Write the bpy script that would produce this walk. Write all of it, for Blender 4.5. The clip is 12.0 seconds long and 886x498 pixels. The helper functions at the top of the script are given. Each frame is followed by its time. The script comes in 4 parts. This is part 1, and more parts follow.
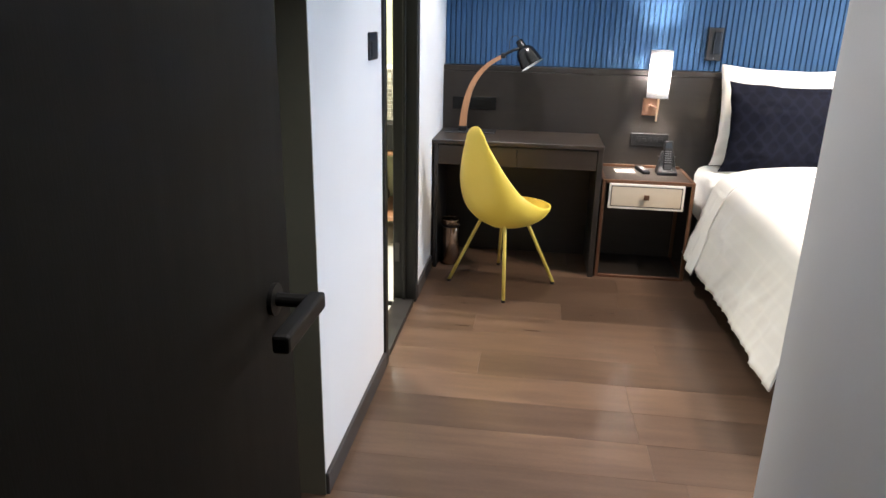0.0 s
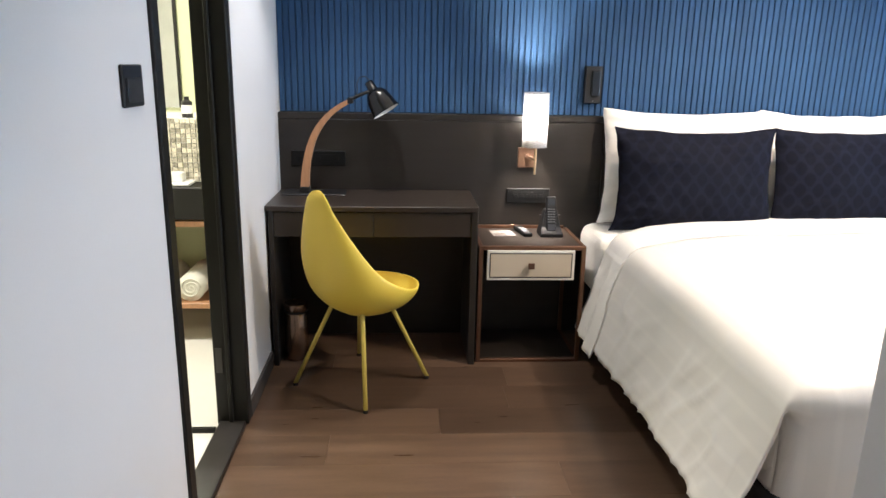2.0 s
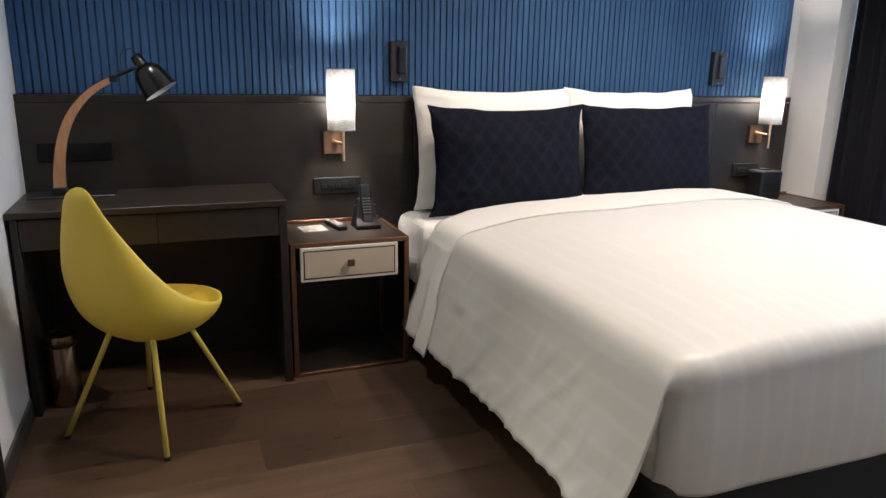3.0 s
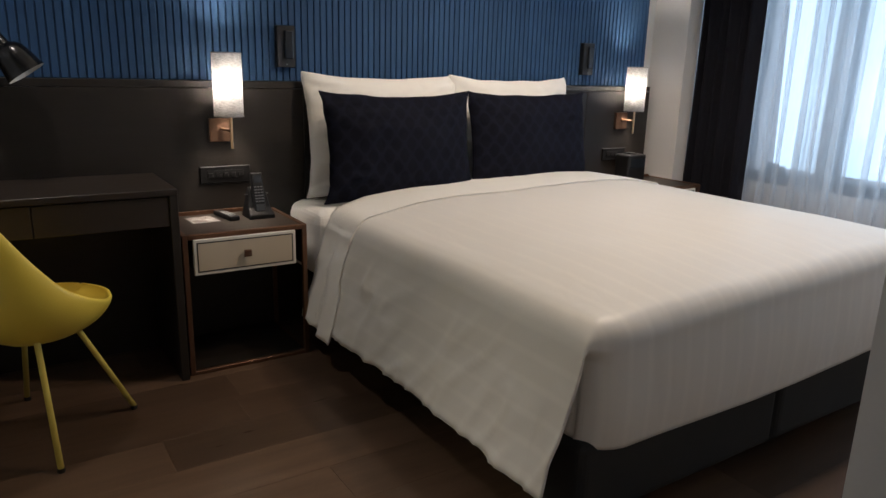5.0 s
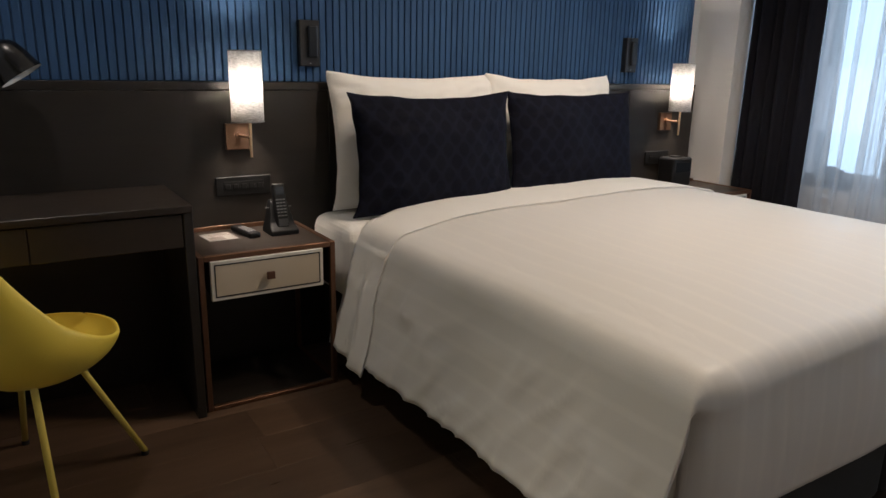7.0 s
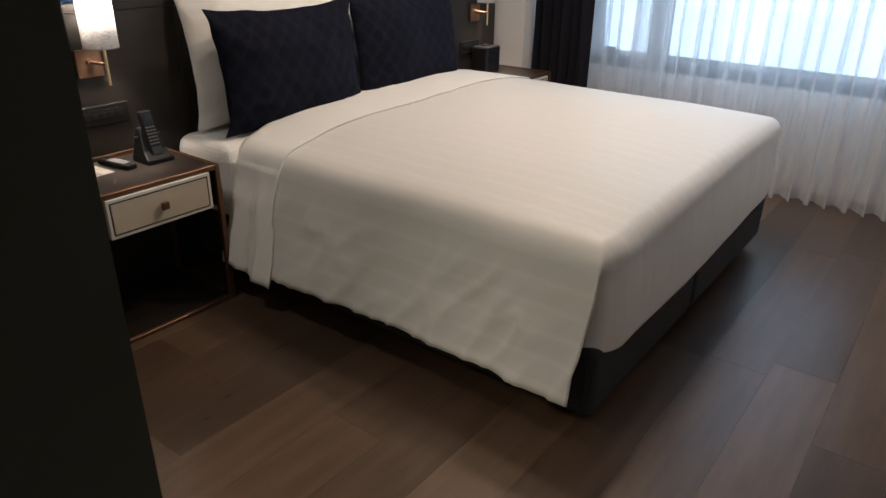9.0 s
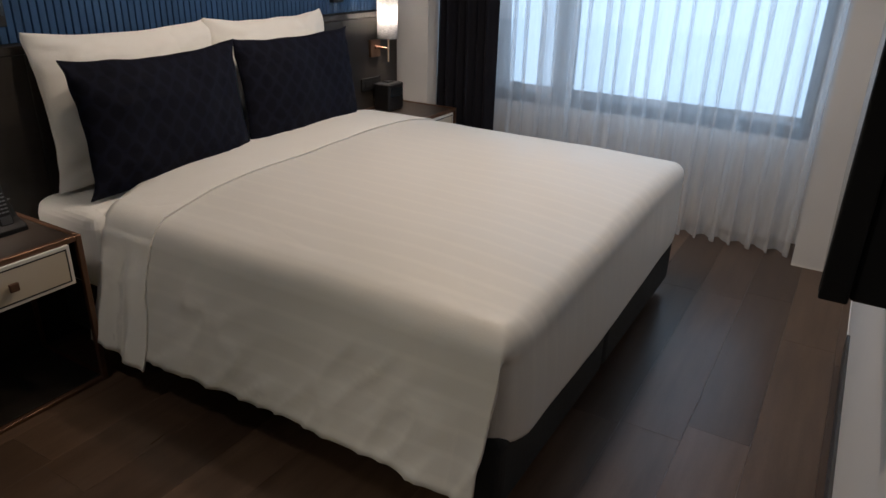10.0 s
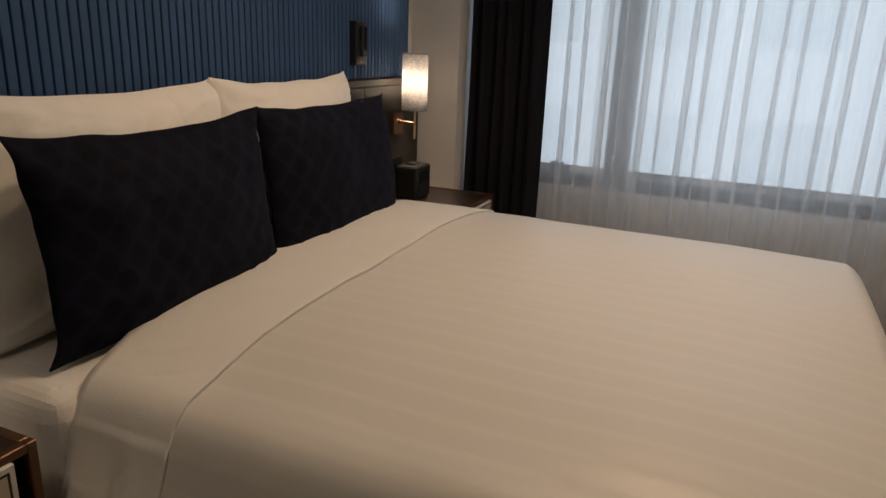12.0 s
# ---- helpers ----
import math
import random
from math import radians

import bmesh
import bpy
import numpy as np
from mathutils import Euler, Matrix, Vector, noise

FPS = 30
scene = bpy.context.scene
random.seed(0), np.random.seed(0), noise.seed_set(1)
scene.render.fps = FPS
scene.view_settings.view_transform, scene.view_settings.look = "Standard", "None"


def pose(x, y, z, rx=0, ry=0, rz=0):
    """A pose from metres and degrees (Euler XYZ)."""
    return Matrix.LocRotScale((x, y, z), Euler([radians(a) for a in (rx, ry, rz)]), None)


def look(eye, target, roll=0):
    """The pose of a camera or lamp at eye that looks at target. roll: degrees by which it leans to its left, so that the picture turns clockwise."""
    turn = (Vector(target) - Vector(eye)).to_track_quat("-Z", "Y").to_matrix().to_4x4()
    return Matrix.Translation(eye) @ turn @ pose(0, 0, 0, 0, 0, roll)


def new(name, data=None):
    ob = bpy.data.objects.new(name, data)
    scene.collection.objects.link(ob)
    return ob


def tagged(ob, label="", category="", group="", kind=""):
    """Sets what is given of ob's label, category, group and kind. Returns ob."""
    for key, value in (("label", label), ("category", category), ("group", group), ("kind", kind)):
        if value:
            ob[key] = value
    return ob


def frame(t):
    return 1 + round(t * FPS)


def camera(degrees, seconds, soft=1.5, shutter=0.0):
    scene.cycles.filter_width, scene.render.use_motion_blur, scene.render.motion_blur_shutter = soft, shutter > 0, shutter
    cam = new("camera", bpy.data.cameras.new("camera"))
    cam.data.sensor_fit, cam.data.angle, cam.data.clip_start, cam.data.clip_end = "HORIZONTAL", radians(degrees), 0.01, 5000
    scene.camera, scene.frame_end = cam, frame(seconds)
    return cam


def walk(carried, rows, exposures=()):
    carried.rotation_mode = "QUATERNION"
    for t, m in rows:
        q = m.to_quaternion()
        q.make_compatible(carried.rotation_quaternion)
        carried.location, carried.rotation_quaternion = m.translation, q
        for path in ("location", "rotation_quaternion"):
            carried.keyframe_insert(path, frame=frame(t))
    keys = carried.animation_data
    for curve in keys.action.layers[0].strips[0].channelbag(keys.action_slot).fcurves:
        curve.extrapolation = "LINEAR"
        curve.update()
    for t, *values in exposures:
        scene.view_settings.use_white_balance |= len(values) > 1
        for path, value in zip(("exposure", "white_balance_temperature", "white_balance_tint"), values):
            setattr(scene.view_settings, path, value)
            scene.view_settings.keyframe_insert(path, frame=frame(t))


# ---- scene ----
cam = camera(65.1, 12.0)
PATH = [
    (0, (0.578, 0.724, 1.417), (0.332, 2.604, 0.78), 1.2),
    (0.5, (0.606, 0.96, 1.428), (0.547, 2.861, 0.811), 1.1),
    (1, (0.659, 1.215, 1.418), (0.656, 3.137, 0.866), 1.0),
    (1.5, (0.611, 1.401, 1.387), (0.651, 3.331, 0.867), 1.3),
    (2, (0.603, 1.524, 1.368), (0.723, 3.454, 0.86), 1.1),
    (2.5, (0.578, 1.698, 1.321), (0.938, 3.598, 0.815), 1.0),
    (3, (0.545, 1.878, 1.253), (1.256, 3.681, 0.757), 1.0),
    (3.5, (0.486, 1.908, 1.25), (1.421, 3.602, 0.746), 1.2),
    (3.7, (0.479, 1.907, 1.246), (1.459, 3.579, 0.75), 1.3),
    (5.3, (0.388, 1.928, 1.211), (1.448, 3.548, 0.708), 1.6),
    (5.5, (0.398, 1.95, 1.214), (1.444, 3.579, 0.71), 1.2),
    (6, (0.414, 2.026, 1.171), (1.46, 3.659, 0.68), 0.9),
    (6.5, (0.459, 2.122, 1.224), (1.494, 3.755, 0.71), 1.4),
    (6.7, (0.474, 2.215, 1.216), (1.492, 3.861, 0.713), 1.2),
    (8.5, (-0.017, 2.323, 1.254), (1.383, 3.538, 0.504), 1.1),
    (9, (-0.039, 2.373, 1.388), (1.408, 3.474, 0.557), 0.7),
    (9.1, (-0.033, 2.379, 1.395), (1.436, 3.451, 0.562), 1.2),
    (9.5, (0.051, 2.397, 1.437), (1.577, 3.383, 0.6), 1.0),
    (10, (0.214, 2.445, 1.49), (1.799, 3.371, 0.696), 1.6),
    (10.5, (0.443, 2.507, 1.474), (2.078, 3.448, 0.808), 1.6),
    (11, (0.581, 2.748, 1.42), (2.25, 3.669, 0.814), 1.8),
    (11.5, (0.626, 3.117, 1.361), (2.35, 3.943, 0.775), 1.9),
    (12, (0.706, 3.448, 1.326), (2.466, 4.201, 0.746), 2.2),
]
EXPOSURES = [(0.0, 2.0, 5650, 11), (1.0, 1.72, 5700, 11), (2.5, 1.32, 5800, 11), (3.0, 0.8, 5800, 12), (3.5, 0.22, 5800, 12), (5.3, -0.05, 6200, 13),
             (6.5, -0.08, 6250, 13), (8.5, -0.05, 6200, 14), (9.0, 0.05, 6200, 14), (9.5, -0.05, 6080, 13), (10.5, -0.85, 6450, 15), (11.0, -0.93, 7100, 16), (12.0, -0.90, 7800, 19)]
walk(cam, [(t, look(eye, target, roll)) for t, eye, target, roll in PATH], EXPOSURES)

# ---- light ----
SUN_EL, SUN_ROT = radians(38), radians(250)
world = bpy.data.worlds.new("sky")
scene.world = world
world.use_nodes = True
wn = world.node_tree.nodes
sky = wn.new("ShaderNodeTexSky")
sky.sky_type = "NISHITA"
sky.sun_disc = False
sky.sun_elevation, sky.sun_rotation = SUN_EL, SUN_ROT
wn["Background"].inputs["Strength"].default_value = 0.12
world.node_tree.links.new(sky.outputs["Color"], wn["Background"].inputs["Color"])
sun_data = bpy.data.lights.new("sun", "SUN")
sun_data.energy, sun_data.angle, sun_data.color = 1.2, radians(12), (1.0, 0.95, 0.88)
sun = new("sun", sun_data)
sun.matrix_world = look((-8, 3, 12), (8, 3, 2))


def lamp(name, kind, at, power, color, size=0.1, target=None, spot=120):
    d = bpy.data.lights.new(name, kind)
    d.energy, d.color = power, color
    if kind == "AREA":
        d.shape, d.size = "DISK", size
    elif kind == "SPOT":
        d.shadow_soft_size, d.spot_size, d.spot_blend = size, radians(spot), 0.6
    else:
        d.shadow_soft_size = size
    ob = new(name, d)
    ob.matrix_world = look(at, target) if target else Matrix.Translation(at)
    return ob


WARM, NEUTRAL = (1.0, 0.79, 0.57), (1.0, 0.88, 0.76)
lamp("ceiling_spot_hall", "SPOT", (0.6, 1.75, 2.46), 12, NEUTRAL, 0.05, (0.6, 1.75, 0), 90)
lamp("ceiling_spot_desk", "SPOT", (0.47, 4.40, 2.46), 26, NEUTRAL, 0.05, (0.45, 4.36, 0), 80)
lamp("ceiling_spot_middle", "SPOT", (0.42, 3.15, 2.46), 12, (1.0, 0.89, 0.79), 0.10, (0.40, 3.10, 0), 60)
lamp("ceiling_spot_foot", "SPOT", (2.75, 3.50, 2.46), 76, WARM, 0.07, (2.60, 3.45, 0), 150)
# added fill with no known fixture, lifts the pillows and the bed's head end
lamp("ceiling_spot_pillows", "SPOT", (2.40, 4.00, 2.46), 34, WARM, 0.06, (2.40, 4.10, 0), 120)
lamp("bathroom_light", "AREA", (-0.9, 4.2, 2.40), 22, (1.0, 0.87, 0.68), 0.3, (-0.9, 4.2, 0))
# the sky's light in the opening of the window
win_d = bpy.data.lights.new("window_daylight", "AREA")
win_d.shape, win_d.size, win_d.size_y, win_d.energy, win_d.color = "RECTANGLE", 1.9, 1.7, 22, (0.53, 0.77, 1.0)
win = new("window_daylight", win_d)
win.matrix_world = look((4.62, 3.6, 1.5), (0, 3.6, 1.2))


# ---- materials ----
def mat(name, color, rough=0.6, metal=0.0, vary=0.12, scale=8.0, bump=0.1, bump_scale=60.0, stretch=(1, 1, 1), spec=0.5, sheen=0.0):
    m = bpy.data.materials.new(name)
    m.use_nodes = True
    nt = m.node_tree
    n, l = nt.nodes, nt.links
    b = n["Principled BSDF"]
    b.inputs["Roughness"].default_value, b.inputs["Metallic"].default_value = rough, metal
    b.inputs["Specular IOR Level"].default_value = spec
    b.inputs["Sheen Weight"].default_value = sheen
    tc, mp = n.new("ShaderNodeTexCoord"), n.new("ShaderNodeMapping")
    mp.inputs["Scale"].default_value = stretch
    l.new(tc.outputs["Object"], mp.inputs["Vector"])
    big, fine = n.new("ShaderNodeTexNoise"), n.new("ShaderNodeTexNoise")
    big.inputs["Scale"].default_value, big.inputs["Detail"].default_value = scale, 4
    fine.inputs["Scale"].default_value, fine.inputs["Detail"].default_value = bump_scale, 3
    l.new(mp.outputs[0], big.inputs["Vector"])
    l.new(mp.outputs[0], fine.inputs["Vector"])
    ramp = n.new("ShaderNodeMapRange")
    ramp.inputs["To Min"].default_value, ramp.inputs["To Max"].default_value = 1 - vary, 1 + vary
    add = n.new("ShaderNodeMath")
    add.operation = "MULTIPLY_ADD"
    add.inputs[1].default_value, add.inputs[2].default_value = 0.35, 0.0
    l.new(fine.outputs[0], add.inputs[0])
    mix = n.new("ShaderNodeMath")
    mix.operation = "MULTIPLY_ADD"
    mix.inputs[1].default_value = 0.75
    l.new(big.outputs[0], mix.inputs[0])
    l.new(add.outputs[0], mix.inputs[2])
    l.new(mix.outputs[0], ramp.inputs["Value"])
    ramp.inputs["From Min"].default_value, ramp.inputs["From Max"].default_value = 0.3, 0.8
    hsv = n.new("ShaderNodeHueSaturation")
    hsv.inputs["Color"].default_value = (*color, 1)
    l.new(ramp.outputs[0], hsv.inputs["Value"])
    l.new(hsv.outputs[0], b.inputs["Base Color"])
    rr = n.new("ShaderNodeMapRange")
    rr.inputs["To Min"].default_value, rr.inputs["To Max"].default_value = max(0.02, rough * 0.88), min(1, rough * 1.12)
    l.new(big.outputs[0], rr.inputs["Value"])
    l.new(rr.outputs[0], b.inputs["Roughness"])
    if bump:
        bp = n.new("ShaderNodeBump")
        bp.inputs["Strength"].default_value, bp.inputs["Distance"].default_value = bump, 0.004
        l.new(fine.outputs[0], bp.inputs["Height"])
        l.new(bp.outputs[0], b.inputs["Normal"])
    m["hsv"] = hsv.name
    return m


def by_object(m, low, high, sat=0.0):
    """Each piece of this material a little lighter or darker than the next."""
    n, l = m.node_tree.nodes, m.node_tree.links
    hsv = n[m["hsv"]]
    info, rng, mul = n.new("ShaderNodeObjectInfo"), n.new("ShaderNodeMapRange"), n.new("ShaderNodeMath")
    rng.inputs["To Min"].default_value, rng.inputs["To Max"].default_value = low, high
    mul.operation = "MULTIPLY"
    l.new(info.outputs["Random"], rng.inputs["Value"])
    old = hsv.inputs["Value"].links[0].from_socket
    l.new(old, mul.inputs[0])
    l.new(rng.outputs[0], mul.inputs[1])
    l.new(mul.outputs[0], hsv.inputs["Value"])
    return m


def plain(name, color, rough=0.5, metal=0.0, **k):
    return mat(name, color, rough, metal, vary=0.06, bump=0.04, **k)


WALL = mat("painted_wall", (0.70, 0.70, 0.70), 0.75, vary=0.03, scale=2.5, bump=0.04, bump_scale=180)
CEIL = mat("ceiling_paint", (0.8, 0.8, 0.78), 0.85, vary=0.02, bump=0.05)
OLIVE = mat("dark_laminate", (0.0070, 0.0070, 0.0052), 0.62, vary=0.15, scale=5, stretch=(6, 6, 0.6), bump=0.06, spec=0.2)
HALLPANEL = mat("grey_panel", (0.17, 0.175, 0.130), 0.6, vary=0.06, scale=3)
BLACK = mat("black_lacquer", (0.010, 0.0095, 0.008), 0.5, vary=0.2, scale=4, bump=0.03, spec=0.3)
BASEB = mat("dark_skirting", (0.045, 0.04, 0.037), 0.5, vary=0.15)
PLANK = by_object(mat("oak_plank", (0.090, 0.056, 0.036), 0.29, vary=0.34, scale=2.6, stretch=(1.0, 8.0, 1.0), bump=0.05, bump_scale=60, spec=0.42), 0.64, 1.34)
SUBFLOOR = mat("joint_filler", (0.075, 0.048, 0.033), 0.7)
WOOD = mat("dark_wood_panel", (0.0160, 0.0125, 0.0098), 0.48, vary=0.28, scale=4.5, stretch=(1.0, 1.0, 9.0), bump=0.10, bump_scale=34)
WOODTOP = mat("dark_wood_top", (0.028, 0.0205, 0.0155), 0.42, vary=0.25, scale=4.5, stretch=(1.0, 9.0, 1.0), bump=0.08, bump_scale=34)
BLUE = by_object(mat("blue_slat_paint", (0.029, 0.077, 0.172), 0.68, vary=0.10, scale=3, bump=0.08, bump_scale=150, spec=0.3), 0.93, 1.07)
# the slats' blue at 0.7: shade in the grooves is put into the colour
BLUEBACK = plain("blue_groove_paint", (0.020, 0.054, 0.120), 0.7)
BRONZE = mat("bronze_frame", (0.165, 0.088, 0.054), 0.42, 0.75, vary=0.18, scale=12, bump=0.04)
BRASS = mat("pale_brass", (0.75, 0.56, 0.36), 0.3, 0.9, vary=0.05, bump=0.02)
COPPER = mat("brushed_copper", (0.165, 0.098, 0.064), 0.38, 0.9, vary=0.10, scale=10, bump=0.03)
CREAM = plain("white_drawer_edge", (0.66, 0.63, 0.57), 0.5)
BEIGE = mat("beige_drawer_panel", (0.50, 0.43, 0.33), 0.55, vary=0.05, scale=5, bump=0.05, bump_scale=240)
KNOB = mat("brown_bronze", (0.12, 0.062, 0.038), 0.42, 0.5, vary=0.1)
INLAY = plain("black_inlay", (0.012, 0.012, 0.014), 0.5)
YELLOW = mat("yellow_plastic", (0.80, 0.60, 0.075), 0.42, vary=0.03, scale=3, bump=0.03, bump_scale=200)
YLEG = mat("yellow_painted_steel", (0.74, 0.60, 0.13), 0.38, vary=0.04, bump=0.02)
PLASTIC = plain("black_plastic", (0.012, 0.012, 0.013), 0.38)
KEYGREY = plain("grey_keys", (0.34, 0.34, 0.35), 0.5)
SCREEN = plain("dark_screen", (0.02, 0.024, 0.03), 0.12)
LINEN = mat("white_sheet", (0.86, 0.84, 0.79), 0.85, vary=0.02, scale=6, bump=0.15, bump_scale=260, sheen=0.2)
NAVYBASE = mat("charcoal_bed_base", (0.019, 0.021, 0.023), 0.8, vary=0.12, bump=0.2, bump_scale=300)
OAK = mat("oak_veneer", (0.42, 0.22, 0.11), 0.42, vary=0.22, scale=10, stretch=(6, 6, 1), bump=0.05)
DARKCURT = mat("dark_curtain_cloth", (0.0105, 0.0110, 0.0165), 0.92, vary=0.15, bump=0.2, bump_scale=400, sheen=0.04, spec=0.15)
WINFRAME = plain("dark_window_frame", (0.022, 0.030, 0.045), 0.45)
TILE = mat("white_floor_tile", (0.78, 0.77, 0.72), 0.25, vary=0.05, scale=3, bump=0.01)
GREENWALL = mat("pale_green_wall", (0.55, 0.58, 0.36), 0.6, vary=0.03)
TOWEL = mat("towel_cloth", (0.78, 0.77, 0.68), 0.95, vary=0.05, bump=0.6, bump_scale=500, sheen=0.3)
WHITE = plain("white_ceramic", (0.82, 0.82, 0.8), 0.2)
HANDSET = mat("matt_phone_plastic", (0.0045, 0.0045, 0.005), 0.55, vary=0.05, bump=0.02, spec=0.25)
ENAMEL = plain("black_enamel", (0.005, 0.005, 0.0055), 0.24)
BINMETAL = mat("bronze_sheet", (0.34, 0.235, 0.165), 0.26, 0.95, vary=0.12, scale=6, stretch=(6, 6, 0.5), bump=0.02)
LAMPIN = plain("white_enamel", (0.8, 0.8, 0.78), 0.4)
STONE = mat("dark_threshold_stone", (0.018, 0.016, 0.015), 0.4, vary=0.35, scale=14, bump=0.03)
FACADE = mat("pale_facade", (0.46, 0.53, 0.61), 0.8, vary=0.05, scale=1)
FACWIN = plain("facade_glass", (0.16, 0.20, 0.24), 0.15)


def creased(m, scale, strength, stretch=(1, 1, 1)):
    """Soft creases of a cloth that has been folded and pulled, under its fine weave."""
    n, l = m.node_tree.nodes, m.node_tree.links
    tc, mp, ns, ab, bp = (n.new("ShaderNode" + k) for k in ("TexCoord", "Mapping", "TexNoise", "Math", "Bump"))
    mp.inputs["Scale"].default_value = stretch
    mp.inputs["Rotation"].default_value = (0.3, 0.5, 0.6)
    ns.inputs["Scale"].default_value, ns.inputs["Detail"].default_value, ns.inputs["Distortion"].default_value = scale, 2.5, 0.7
    l.new(tc.outputs["Object"], mp.inputs["Vector"])
    l.new(mp.outputs[0], ns.inputs["Vector"])
    ab.operation = "PINGPONG"
    ab.inputs[1].default_value = 0.22
    l.new(ns.outputs[0], ab.inputs[0])
    bp.inputs["Strength"].default_value, bp.inputs["Distance"].default_value = strength, 0.03
    l.new(ab.outputs[0], bp.inputs["Height"])
    b = n["Principled BSDF"]
    old = b.inputs["Normal"].links[0].from_node
    l.new(bp.outputs[0], old.inputs["Normal"])
    return m


def sateen():
    """White sateen with woven stripes that run along the bed, told apart by their gloss."""
    m = mat("striped_sateen", (0.80, 0.78, 0.735), 0.6, vary=0.015, scale=5, bump=0.10, bump_scale=300, sheen=0.15)
    n, l = m.node_tree.nodes, m.node_tree.links
    b = n["Principled BSDF"]
    tc, sep, wave = n.new("ShaderNodeTexCoord"), n.new("ShaderNodeSeparateXYZ"), n.new("ShaderNodeMath")
    l.new(tc.outputs["UV"], sep.inputs[0])
    mul = n.new("ShaderNodeMath")
    mul.operation = "MULTIPLY"
    mul.inputs[1].default_value = math.tau / 0.075
    l.new(sep.outputs["X"], mul.inputs[0])
    wave.operation = "SINE"
    l.new(mul.outputs[0], wave.inputs[0])
    rr = n.new("ShaderNodeMapRange")
    rr.inputs["From Min"].default_value, rr.inputs["From Max"].default_value = -0.9, -0.45
    rr.inputs["To Min"].default_value, rr.inputs["To Max"].default_value = 0.66, 0.40
    l.new(wave.outputs[0], rr.inputs["Value"])
    l.new(rr.outputs[0], b.inputs["Roughness"])
    tone = n.new("ShaderNodeMapRange")
    tone.inputs["From Min"].default_value, tone.inputs["From Max"].default_value = -0.95, -0.45
    tone.inputs["To Min"].default_value, tone.inputs["To Max"].default_value = 1.0, 0.955
    l.new(wave.outputs[0], tone.inputs["Value"])
    hsv = n[m["hsv"]]
    old = hsv.inputs["Value"].links[0].from_socket
    mm = n.new("ShaderNodeMath")
    mm.operation = "MULTIPLY"
    l.new(old, mm.inputs[0])
    l.new(tone.outputs[0], mm.inputs[1])
    l.new(mm.outputs[0], hsv.inputs["Value"])
    return m


def ogee():
    """Navy jacquard with a lattice of pointed ovals."""
    m = mat("navy_jacquard", (0.0052, 0.0060, 0.0128), 0.82, vary=0.06, scale=6, bump=0.12, bump_scale=350, spec=0.12)
    n, l = m.node_tree.nodes, m.node_tree.links
    hsv = n[m["hsv"]]
    tc, sep = n.new("ShaderNodeTexCoord"), n.new("ShaderNodeSeparateXYZ")
    l.new(tc.outputs["UV"], sep.inputs[0])

    def op(kind, a, b=None, v=None):
        q = n.new("ShaderNodeMath")
        q.operation = kind
        l.new(a, q.inputs[0])
        if b is not None:
            l.new(b, q.inputs[1])
        elif v is not None:
            q.inputs[1].default_value = v
        return q.outputs[0]
    u, v = op("MULTIPLY", sep.outputs["X"], v=math.tau / 0.082), op("MULTIPLY", sep.outputs["Y"], v=math.tau / 0.104)
    lattice = op("ADD", op("COSINE", u), op("COSINE", v))
    rr = n.new("ShaderNodeMapRange")
    rr.interpolation_type = "SMOOTHSTEP"
    rr.inputs["From Min"].default_value, rr.inputs["From Max"].default_value = 0.20, 0.95
    rr.inputs["To Min"].default_value, rr.inputs["To Max"].default_value = 1.40, 0.86
    l.new(op("ABSOLUTE", lattice), rr.inputs["Value"])
    old = hsv.inputs["Value"].links[0].from_socket
    l.new(op("MULTIPLY", old, rr.outputs[0]), hsv.inputs["Value"])
    return m


def shade_cloth():
    m = bpy.data.materials.new("lit_linen_shade")
    m.use_nodes = True
    n, l = m.node_tree.nodes, m.node_tree.links
    n.remove(n["Principled BSDF"])
    out = n["Material Output"]
    tc, mp, ns = n.new("ShaderNodeTexCoord"), n.new("ShaderNodeMapping"), n.new("ShaderNodeTexNoise")
    mp.inputs["Scale"].default_value = (1, 1, 3)
    ns.inputs["Scale"].default_value, ns.inputs["Detail"].default_value = 70, 4
    l.new(tc.outputs["Object"], mp.inputs[0])
    l.new(mp.outputs[0], ns.inputs["Vector"])
    ramp = n.new("ShaderNodeMapRange")
    ramp.inputs["From Min"].default_value, ramp.inputs["From Max"].default_value = 0.3, 0.7
    ramp.inputs["To Min"].default_value, ramp.inputs["To Max"].default_value = 0.58, 1.0
    l.new(ns.outputs[0], ramp.inputs["Value"])
    tr, di, mx = n.new("ShaderNodeBsdfTranslucent"), n.new("ShaderNodeBsdfDiffuse"), n.new("ShaderNodeMixShader")
    for s in (tr, di):
        l.new(ramp.outputs[0], s.inputs["Color"])
    mx.inputs[0].default_value = 0.45
    l.new(tr.outputs[0], mx.inputs[1])
    l.new(di.outputs[0], mx.inputs[2])
    l.new(mx.outputs[0], out.inputs["Surface"])
    return m


